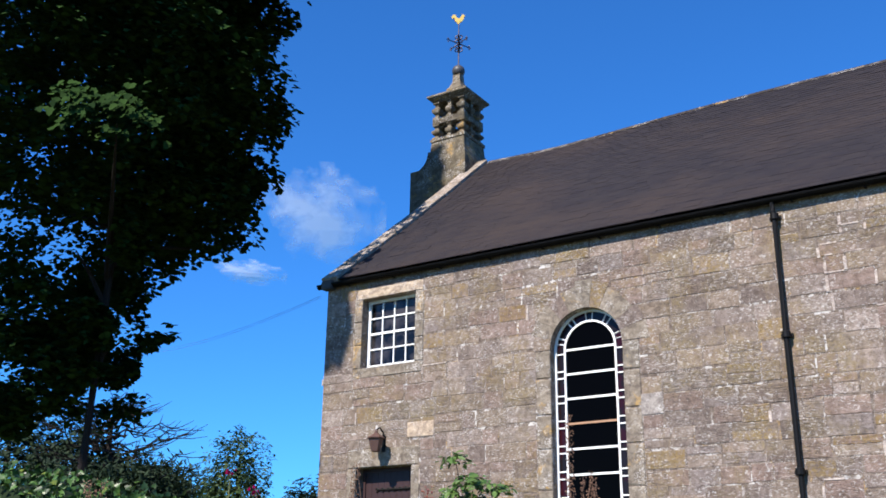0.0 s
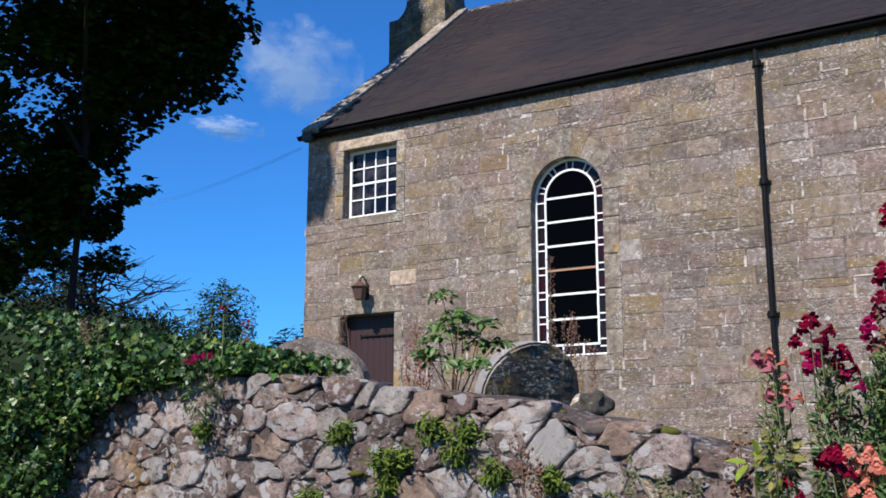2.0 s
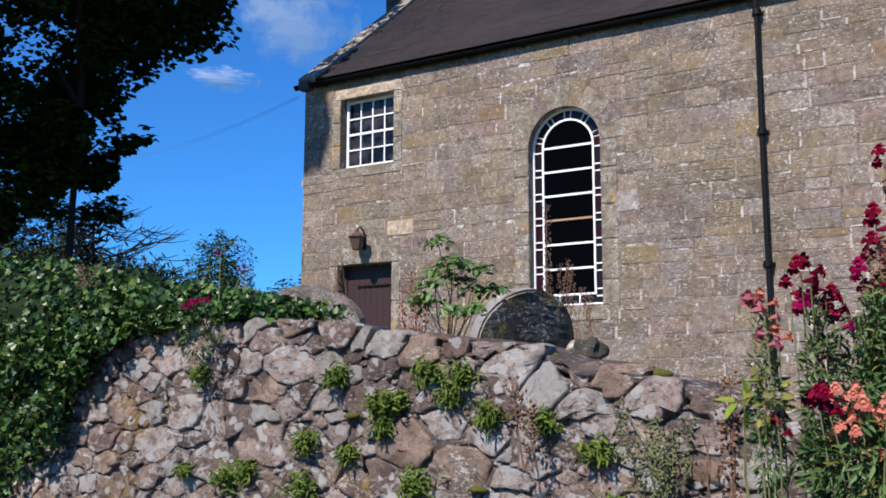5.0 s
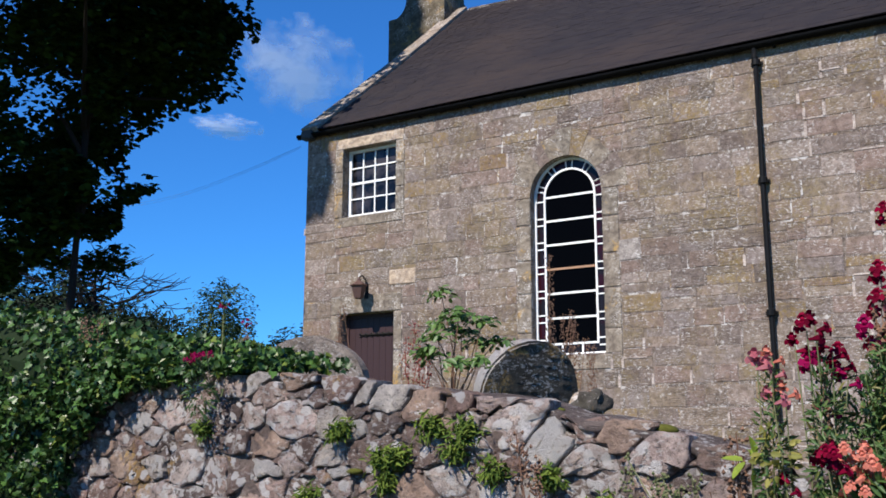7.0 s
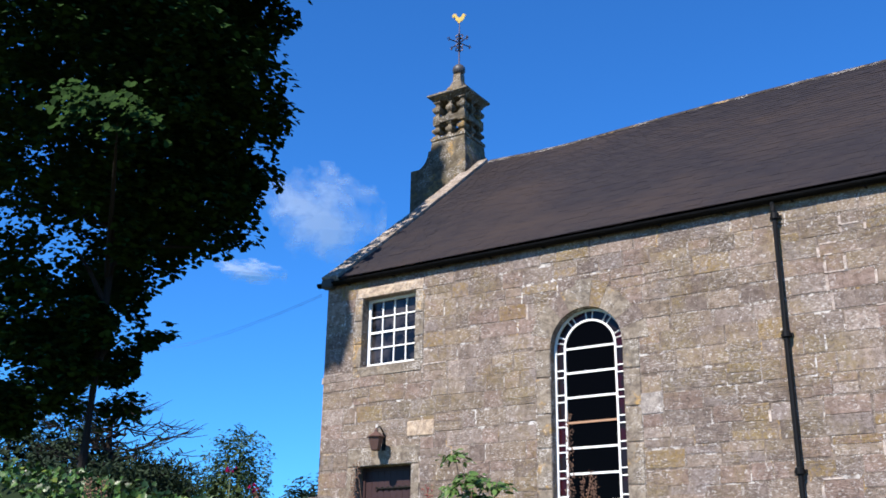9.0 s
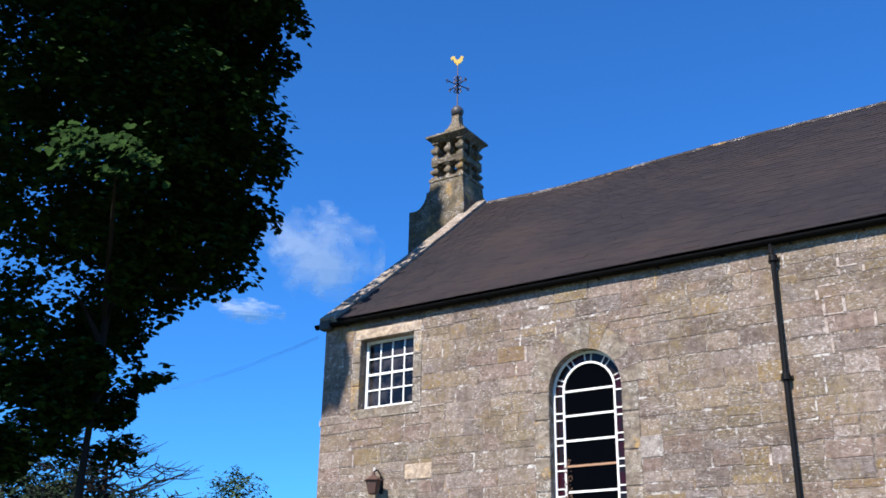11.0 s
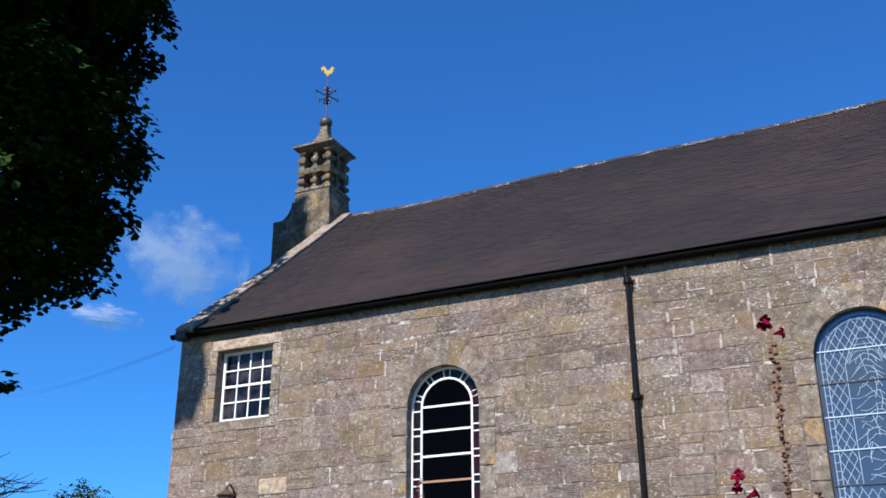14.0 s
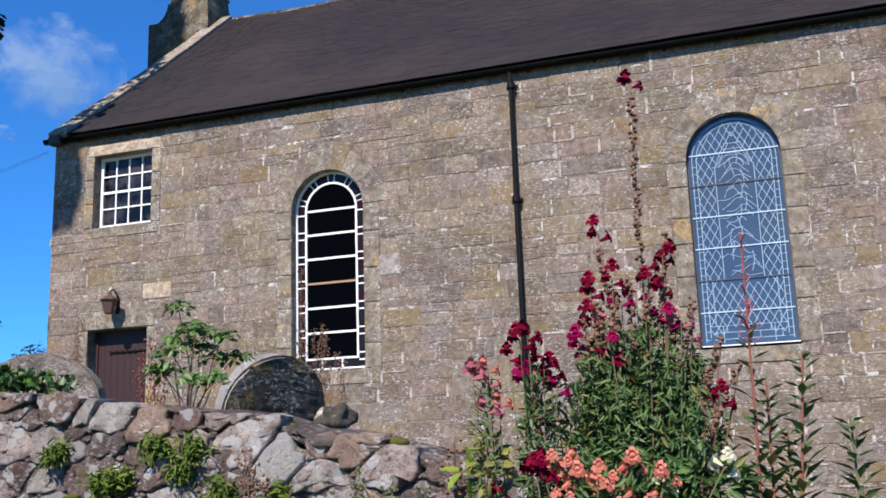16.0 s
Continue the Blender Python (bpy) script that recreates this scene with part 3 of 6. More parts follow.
def band(bm, outer, inner, y0, y1, closed=True):
    """A flat frame between two outlines of equal length."""
    n = len(outer)
    q = [[bm.verts.new((x, y, z)) for x, z in o] for o, y in ((outer, y0), (inner, y0), (inner, y1), (outer, y1))]
    for i in range(n if closed else n - 1):
        j = (i + 1) % n
        for a, b in ((0, 1), (1, 2), (2, 3), (3, 0)):
            bm.faces.new((q[a][i], q[a][j], q[b][j], q[b][i]))
    bmesh.ops.recalc_face_normals(bm, faces=bm.faces)
    return bm


# sash window over the door: four lights wide
win = new("window")
win["label"] = "white sixteen-pane sash window"
win.parent = church
x0, x1, z0, z1 = W1
fy = 0.17
part("frame", boxes((x0, x1, fy, fy + 0.07, z0, z0 + 0.075), (x0, x0 + 0.06, fy, fy + 0.07, z0 + 0.075, z1), (x1 - 0.06, x1, fy, fy + 0.07, z0 + 0.075, z1), (x0 + 0.06, x1 - 0.06, fy, fy + 0.07, z1 - 0.05, z1)), M_WHITE, win)
for k in range(1, 4):
    x = x0 + 0.06 + (x1 - x0 - 0.12) * k / 4
    part("glazing_bar", boxes((x - 0.012, x + 0.012, fy + 0.008, fy + 0.05, z0 + 0.075, z1 - 0.05)), M_WHITE, win)
for k in range(1, 4):
    z = z0 + 0.075 + (z1 - z0 - 0.125) * k / 4
    h = 0.02 if k == 2 else 0.012
    part("glazing_bar", boxes((x0 + 0.06, x1 - 0.06, fy + 0.004, fy + 0.054, z - h, z + h)), M_WHITE, win)
for i in range(4):
    for j in range(4):
        xa = x0 + 0.06 + (x1 - x0 - 0.12) * i / 4
        za = z0 + 0.075 + (z1 - z0 - 0.125) * j / 4
        part("pane", boxes((xa + 0.005, xa + 0.25, fy + 0.03, fy + 0.036, za + 0.005, za + 0.28)), M_SASHGLASS, win)

# tall arched window with a border of small panes
win = new("window")
win["label"] = "tall round-headed window with white glazing bars and coloured border panes"
win.parent = church
x0, x1, z0, sp = A1
fy, n = 0.14, 20
bw = 0.165                        # width of the border of small panes
o1 = arched_outline(x0, x1, z0, sp, 0.0, n)
o2 = arched_outline(x0, x1, z0, sp, 0.035, n)
part("frame", band(bmesh.new(), o1, o2, fy, fy + 0.07), M_WHITE, win)
i1 = arched_outline(x0, x1, z0, sp, bw, n)
i2 = arched_outline(x0, x1, z0, sp, bw + 0.03, n)
part("inner_frame", band(bmesh.new(), i1, i2, fy + 0.005, fy + 0.055), M_WHITE, win)
zs = [z0 + bw + 0.03 + (sp - z0 - bw - 0.03) * k / 6 for k in range(7)]
for k in range(1, 7):
    wood = k == 3
    part("glazing_bar", boxes((x0 + bw + 0.03, x1 - bw - 0.03, fy + 0.01, fy + 0.05, zs[k] - 0.016, zs[k] + 0.016)), M_WOODBAR if wood else M_WHITE, win, "bare wooden bar" if wood else "")
for k in range(7):
    for d in (-0.055, 0.055):
        z = zs[k] + d
        if z0 + 0.1 < z < sp + 0.02:
            for xa, xb in ((x0 + 0.035, x0 + bw), (x1 - bw, x1 - 0.035)):
                part("border_bar", boxes((xa, xb, fy + 0.012, fy + 0.05, z - 0.010, z + 0.010)), M_WHITE, win)
c = (x0 + x1) / 2
for q in (-0.17, 0.17):
    part("border_bar", boxes((c + q - 0.012, c + q + 0.012, fy + 0.012, fy + 0.05, z0 + 0.035, z0 + bw)), M_WHITE, win)
r = (x1 - x0) / 2
for a in (12, 22, 50, 60, 84, 96, 120, 130, 158, 168):
    d = Vector((math.cos(radians(a)), 0, math.sin(radians(a))))
    bm = bmesh.new()
    tube(bm, [Vector((c, fy + 0.03, sp)) + d * (r - bw), Vector((c, fy + 0.03, sp)) + d * (r - 0.03)], 0.011, 4)
    part("border_bar", bm, M_WHITE, win)
part("pane", prism(bmesh.new(), arched_outline(x0, x1, z0, sp, bw + 0.01, n), fy + 0.032, fy + 0.037), M_GLASS, win)
part("coloured_border", band(bmesh.new(), arched_outline(x0, x1, z0, sp, 0.01, n), arched_outline(x0, x1, z0, sp, bw + 0.012, n), fy + 0.030, fy + 0.035), M_REDGLASS, win, "dark red border glass")
part("sill", boxes((x0 - 0.01, x1 + 0.01, 0.05, 0.3, z0 - 0.03, z0 + 0.004)), M_WHITE, win, "white painted sill")

# leaded window behind a clear protective sheet
win = new("window")
win["label"] = "round-headed leaded window behind a reflecting protective sheet"
win.parent = church
x0, x1, z0, sp = A2
fy = 0.09
part("sheet", prism(bmesh.new(), arched_outline(x0, x1, z0, sp, 0.004, 24), fy + 0.02, fy + 0.026), M_SHEET, win, "sheet glass mirroring the blue sky")
part("rim", band(bmesh.new(), arched_outline(x0, x1, z0, sp, 0.0, 24), arched_outline(x0, x1, z0, sp, 0.022, 24), fy, fy + 0.03), M_LEAD, win)
part("sill", boxes((x0 - 0.01, x1 + 0.01, 0.0, 0.2, z0 - 0.035, z0 + 0.015)), M_WHITE, win, "white painted sill")
r, c = (x1 - x0) / 2, (x0 + x1) / 2


def inside(x, z, inset):
    if z < z0 + inset or abs(x - c) > r - inset:
        return False
    return z < sp or (x - c) ** 2 + (z - sp) ** 2 < (r - inset) ** 2


for k, fz in enumerate((3.41, 3.845, 4.29, 4.73, 5.18, 5.62)):
    z = fz
    half = r - 0.02 if z < sp else math.sqrt(max(0.01, (r - 0.02) ** 2 - (z - sp) ** 2))
    dark = k in (1, 4)
    part("saddle_bar", boxes((c - half, c + half, fy + 0.004, fy + 0.02, z - 0.008, z + 0.008)), M_LEAD if dark else M_CAME, win)
bm = bmesh.new()


def came(pts, rad=0.0042):
    for a, b in zip(pts, pts[1:]):
        n = max(2, int((Vector(b) - Vector(a)).length / 0.03))
        run = []
        for i in range(n + 1):
            x, z = a[0] + (b[0] - a[0]) * i / n, a[1] + (b[1] - a[1]) * i / n
            if inside(x, z, 0.03):
                run.append((x, fy + 0.016, z))
            else:
                if len(run) > 1:
                    tube(bm, [run[0], run[-1]], rad, 4)
                run = []
        if len(run) > 1:
            tube(bm, [run[0], run[-1]], rad, 4)


for off in (0.07, 0.13):
    came([(x, z) for x, z in arched_outline(x0, x1, z0, sp, off, 20)], 0.005)
rng = random.Random(5)
z = z0 + 0.1
while z < sp:
    for s in (-1, 1):
        came([(c + s * (r - 0.02), z), (c + s * (r - 0.13), z)])
    z += 0.11
# lozenge lights down both sides and over the head
dx, dz = 0.056, 0.098
for i in range(-6, 7):
    for j in range(-4, 36):
        px, pz = c + i * 2 * dx, z0 + 0.16 + j * dz
        for sx in (-1, 1):
            mx, mz = px + sx * dx / 2, pz + dz / 2
            side = abs(mx - c) > 0.27
            head_ = mz > sp - 0.05 and abs(mx - c) > (sp + 0.36 - mz) * 0.42
            foot = 0.30 < mz - z0 < 0.86
            if (side or head_ or foot) and inside(mx, mz, 0.13):
                came([(px, pz), (px + sx * dx, pz + dz)] if j % 2 == 0 else [(px + sx * dx, pz), (px, pz + dz)])
# the inner panel: a pointed canopy, a nimbus and drapery in curves
for s in (-1, 1):
    came([(c + s * 0.26, z0 + 0.9), (c + s * 0.26, sp - 0.12), (c + s * 0.17, sp + 0.1), (c, sp + 0.38)], 0.005)
    came([(c + s * 0.33, z0 + 0.05), (c + s * 0.33, z0 + 0.28), (c + s * 0.2, z0 + 0.28)])
    came([(c + s * 0.5, z0 + 0.28), (c + s * 0.42, z0 + 0.28), (c + s * 0.42, z0 + 0.9), (c + s * 0.26, z0 + 0.9)])
for q in (0.13, 0.20):
    came([(c + q * math.cos(t), sp - 0.12 + q * math.sin(t)) for t in [math.pi * k / 8 for k in range(9)]])
for q in (0.05, 0.14, 0.22):
    came([(c - 0.12, sp + q), (c + 0.12, sp + q)])
for k in range(20):
    z = z0 + 0.92 + k * 0.083
    a0, w = rng.uniform(0, 6.28), rng.uniform(0.10, 0.24)
    x = c + rng.uniform(-0.06, 0.06)
    came([(x + w * q, z + 0.05 * math.sin(a0 + 3.2 * q) + 0.07 * (1 - q * q)) for q in (-1, -0.6, -0.2, 0.2, 0.6, 1)])
    if k % 2:
        came([(x + 0.08 * math.cos(a0) + 0.03 * math.sin(a0 + q), z + 0.09 * q) for q in range(4)])
for z in (z0 + 0.10, z0 + 0.19, z0 + 0.28):
    came([(c - 0.45, z), (c + 0.45, z)])
for k in range(7):
    x = c - 0.42 + 0.14 * k
    came([(x, z0 + 0.10 + 0.09 * (k % 2)), (x, z0 + 0.19 + 0.09 * (k % 2))])
part("leading", bm, M_CAME, win, "pale lead cames in lozenges")

# plank door in a deep reveal
door = new("door")
door["label"] = "closed maroon plank door with iron strap hinges"
door.parent = church
x0, x1, z0, z1 = DOOR
part("door_frame", boxes((x0, x0 + 0.06, 0.2, 0.3, z0, z1), (x1 - 0.06, x1, 0.2, 0.3, z0, z1), (x0 + 0.06, x1 - 0.06, 0.2, 0.3, z1 - 0.06, z1)), M_DOOR, door)
for k in range(8):
    w = (x1 - x0 - 0.12) / 8
    part("plank", boxes((x0 + 0.06 + k * w, x0 + 0.06 + (k + 1) * w - 0.003, 0.225, 0.27, z0, z1 - 0.06), bev=0.0015), M_DOOR, door)
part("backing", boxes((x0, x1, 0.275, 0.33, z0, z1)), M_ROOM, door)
for z in (z1 - 0.36, z0 + 0.4):
    bm = bmesh.new()
    tube(bm, [(x1 - 0.07, 0.215, z), (x0 + 0.35, 0.215, z), (x0 + 0.27, 0.215, z + 0.02)], [0.022, 0.018, 0.006], 6)
    for q in range(6):
        for s in (-1, 1):
            cxx = x0 + 0.35 + q * 0.12
            tube(bm, [(cxx, 0.215, z), (cxx - 0.05, 0.215, z + s * 0.035), (cxx - 0.07, 0.215, z + s * 0.02)], 0.009, 5)
    part("strap_hinge", bm, M_IRON, door, "black iron strap hinge")

# ---- dressed stone round the openings ----
rng = random.Random(11)


def block_mesh(k):
    """A unit block, 1 x 1, back in the wall and its face proud, edges worn."""
    g = random.Random(k)
    e = 0.03
    back = [(0, 0.03, 0), (1, 0.03, 0), (1, 0.03, 1), (0, 0.03, 1)]
    def ring(i, y):
        return [(i + g.uniform(0, e), y + g.uniform(-0.002, 0.002), i + g.uniform(0, e) * 1.5), (1 - i - g.uniform(0, e), y, i + g.uniform(0, e)), (1 - i - g.uniform(0, e), y, 1 - i - g.uniform(0, e) * 1.5), (i + g.uniform(0, e), y, 1 - i - g.uniform(0, e))]
    v = back + ring(0.0, -0.002) + ring(0.03, -0.009)
    f = []
    for a in (0, 4):
        for i in range(4):
            j = (i + 1) % 4
            f.append((a + i, a + j, a + 4 + j, a + 4 + i))
    f.append((8, 9, 10, 11))
    me = bpy.data.meshes.new("stone_block")
    me.from_pydata(v, [], f)
    return me


def set_block(mesh, x, z, w, h, parent, out=0.0, name="stone_block", deep=1.0):
    ob = link(name, mesh, parent)
    ob.location, ob.scale = (x, -out, z), (w, deep, h)
    return ob


def shared(kind, material, n=5):
    out = []
    for k in range(n):
        me = block_mesh(k + kind * 10)
        me.materials.append(material)
        out.append(me)
    return out


DRESSED, PALE, BLOCK = shared(1, M_DRESSED), shared(2, M_PALE), shared(3, M_BLOCK, 8)
taken = []                        # (x0, x1, z0, z1) of dressed stone and openings


def dressed(x0, x1, z0, z1, meshes=DRESSED, out=0.006):
    set_block(rng.choice(meshes), x0, z0, x1 - x0, z1 - z0, wall_front, out)
    taken.append((x0, x1, z0, z1))


taken += [W1, DOOR, (A1[0], A1[1], A1[2], A1[3] + 0.6), (A2[0], A2[1], A2[2], A2[3] + 0.6)]
dressed(0.63, 2.14, DOOR[3], 4.19)
dressed(0.68, 2.16, W1[3], 7.07, PALE)
dressed(0.66, 2.16, 5.44, W1[2])
for xa, xb, za, zb in ((0.64, 0.82, YARD, DOOR[3]), (1.97, 2.14, YARD, DOOR[3]), (0.66, 0.83, W1[2], W1[3]), (1.98, 2.16, W1[2], W1[3])):
    n = 3
    for k in range(n):
        dressed(xa, xb, za + (zb - za) * k / n, za + (zb - za) * (k + 1) / n - 0.006)
for a in (A1, A2):
    dressed(a[0] - 0.06, a[1] + 0.10, a[2] - 0.24, a[2] - 0.03)
    z = a[2] - 0.02
    while z < a[3] - 0.1:
        h = min(rng.uniform(0.35, 0.62), a[3] - z)
        if a[3] - z - h < 0.2:
            h = a[3] - z
        dressed(a[0] - 0.25, a[0], z, z + h - 0.006)
        dressed(a[1], a[1] + 0.27, z, z + h - 0.006)
        z += h
    # voussoirs
    r, c, n = (a[1] - a[0]) / 2, (a[0] + a[1]) / 2, 11
    for k in range(n):
        t0, t1 = math.pi * k / n + 0.003, math.pi * (k + 1) / n - 0.003
        R = r + rng.uniform(0.30, 0.46)
        bm = bmesh.new()
        prism(bm, [(c - q * math.cos(t), a[3] + q * math.sin(t)) for q, t in ((r, t0), (R, t0), (R, t1), (r, (t1)), (r, (t0 + t1) / 2))], -0.009 - rng.uniform(0, 0.003), 0.04)
        bmesh.ops.recalc_face_normals(bm, faces=bm.faces)
        part("voussoir", bm, M_DRESSED if k % 3 else M_BLOCK, wall_front)
    taken.append((c - r - 0.24, c + r + 0.24, a[3], a[3] + r * 0.8))
    taken.append((c - r * 0.75, c + r * 0.75, a[3] + r * 0.8, a[3] + r + 0.28))
dressed(1.86, 2.42, 4.32, 4.58, PALE)
dressed(6.02, 6.40, 4.33, 4.66, shared(4, M_GREYBLOCK, 2), 0.002)

# ---- coursed sandstone of the long wall ----
rng = random.Random(23)
blocks = []
z = 0.8
while z < TOP - 0.05:
    h = rng.uniform(0.23, 0.33)
    if TOP - z - h < 0.15:
        h = TOP - z - 0.005
    cuts = sorted({0.0, 15.0, *[v for b in taken if b[2] < z + h and b[3] > z for v in b[:2]]})
    for xa, xb in zip(cuts, cuts[1:]):
        mid = (xa + xb) / 2
        lo, hi = z, z + h
        for b in taken:
            if b[0] < mid < b[1] and b[2] < hi and b[3] > lo:
                if b[3] < hi and b[2] <= lo:
                    lo = b[3]
                elif b[2] > lo and b[3] >= hi:
                    hi = b[2]
                else:
                    lo = hi
        if hi - lo < 0.03:
            continue
        x = xa
        while x < xb - 0.02:
            w = rng.choice((0.28, 0.36, 0.44, 0.5, 0.58, 0.66)) * rng.uniform(0.85, 1.15)
            if xb - x - w < 0.18:
                w = xb - x
            g = rng.uniform(0.004, 0.014)
            if w > 0.3 and h > 0.27 and rng.random() < 0.32:
                q = rng.uniform(0.4, 0.6) * (hi - lo)
                blocks += [(x, lo, w - g, q - g), (x, lo + q, w - g, hi - lo - q - g)]
            else:
                blocks.append((x, lo, w - g, hi - lo - g))
            x += w
    z += h
# courses run a little uneven
blocks = [(x, zz + 0.02 * math.sin(1.1 * x + 5 * zz) + 0.008 * math.sin(4.3 * x + 2 * zz), w, h) for x, zz, w, h in blocks]
# pale lime repointing left in some joints
for x, zz, w, h in blocks:
    if (8.7 < x < 10.3 and 5.4 < zz < 6.75 and rng.random() < 0.75) or (zz < 3.1 and rng.random() < 0.4) or (x > 9 and rng.random() < 0.2) or (rng.random() < 0.06 and zz < 6.5):
        part("repointing", boxes((x - 0.02 - rng.uniform(0, 0.015), x + 0.008, -0.012, 0.0, zz - 0.01, zz + h * rng.uniform(0.6, 1.0))), M_POINTING, wall_front)
        if rng.random() < 0.4:
            part("repointing", boxes((x, x + w * rng.uniform(0.3, 1), -0.012, 0.0, zz + h - 0.006, zz + h + 0.016)), M_POINTING, wall_front)
near = sorted(blocks, key=lambda b: -(6.0 < b[0] < 13.0 and b[1] > 2.5))
rest_v, rest_f = [], []
for k, (x, zz, w, h) in enumerate(near):
    me, out = rng.choice(BLOCK), rng.uniform(-0.004, 0.004)
    if k < 300:
        set_block(me, x, zz, w, h, wall_front, out, deep=0.6)
    else:
        o = len(rest_v)
        rest_v += [(x + v.co.x * w, 0.6 * v.co.y - out, zz + v.co.z * h) for v in me.vertices]
        rest_f += [tuple(o + i for i in p.vertices) for p in me.polygons]
ob = soup("coursed_stone", rest_v, rest_f, M_BLOCK, wall_front)
ob["kind"] = "stuff"


# ---- slates ----
def slate_mesh(k):
    q = random.Random(k + 500)
    e = [q.uniform(-0.02, 0.02) for _ in range(4)]
    v = [(0, e[0], 0.0032), (0.996, e[1], 0.0032), (1, 1.3, 0.003), (0.01, 1.3, 0.003), (0, e[0], 0.0), (0.985, e[1], 0.0)]
    me = bpy.data.meshes.new("slate")
    me.from_pydata(v, [], [(0, 1, 2, 3), (4, 5, 1, 0), (0, 3, 4), (1, 5, 2)])
    me.materials.append(M_SLATE)
    return me


rng = random.Random(41)
SLATES = [slate_mesh(k) for k in range(6)]
ROWS_N = 44
pitch = math.atan2(RIDGE_Z - 7.33, RIDGE_Y + 0.11)
slope = math.hypot(RIDGE_Z - 7.33, RIDGE_Y + 0.11)
rest_v, rest_f, count = [], [], 0
for j in range(ROWS_N):
    hrow = slope / ROWS_N
    x = 0.31 - rng.uniform(0, 0.1)
    while x < 15.6:
        w = rng.uniform(0.2, 0.33)
        if x + w > 0.4:
            xa = max(x, 0.30)
            p = roof_point(xa, max(0, (j + rng.gauss(0, 0.025)) / ROWS_N), 0.008 + abs(rng.gauss(0, 0.002)))
            mat_ = Matrix.Translation(p) @ Matrix.Rotation(pitch - 0.016 + rng.gauss(0, 0.005), 4, "X") @ Matrix.Rotation(rng.gauss(0, 0.007), 4, "Z") @ Matrix.Diagonal((x + w - xa - 0.001, hrow, 1, 1))
            me = rng.choice(SLATES)
            if j < 7 and 5.0 < x < 15 and count < 300:
                ob = link("slate", me, roof)
                ob.matrix_local = mat_
                count += 1
            else:
                o = len(rest_v)
                rest_v += [mat_ @ v.co for v in me.vertices]
                rest_f += [tuple(o + i for i in q.vertices) for q in me.polygons]
        x += w
soup("slating", rest_v, rest_f, M_SLATE, roof)["kind"] = "stuff"


# ---- rubble retaining wall ----
def clip_cell(poly, px, pz, nx_, nz_):
    """The side of the line through (px, pz) that lies against its normal."""
    out = []
    for (ax, az), (bx, bz) in zip(poly, poly[1:] + poly[:1]):
        da, db = (ax - px) * nx_ + (az - pz) * nz_, (bx - px) * nx_ + (bz - pz) * nz_
        if da <= 0:
            out.append((ax, az))
        if (da < 0 < db) or (db < 0 < da):
            k = da / (da - db)
            out.append((ax + (bx - ax) * k, az + (bz - az) * k))
    return out


def cells(seeds, x0, x1, z0, top):
    """Rubble outlines: each seed (x, z, weight) keeps what is nearest to it."""
    made = []
    for i, (x, z, w) in enumerate(seeds):
        poly = [(x - 0.5, z - 0.4), (x + 0.5, z - 0.4), (x + 0.5, z + 0.4), (x - 0.5, z + 0.4)]
        for j, (u, v, q) in enumerate(seeds):
            if j == i or abs(u - x) > 0.8 or abs(v - z) > 0.6:
                continue
            dx, dz = u - x, (v - z) * 1.6
            d = math.hypot(dx, dz) or 1e-6
            k = 0.5 + 0.5 * (w * w - q * q) / (d * d)
            k = max(0.25, min(0.75, k))
            poly = clip_cell(poly, x + (u - x) * k, z + (v - z) * k, dx / d, dz * 1.6 / d)
            if len(poly) < 3:
                break
        poly = clip_cell(poly, 0, z0, 0, -1)
        if len(poly) > 2:
            poly = clip_cell(poly, x, top(x) + 0.01, 0.06, 1)
        if len(poly) > 2:
            made.append((i, poly))
    return made


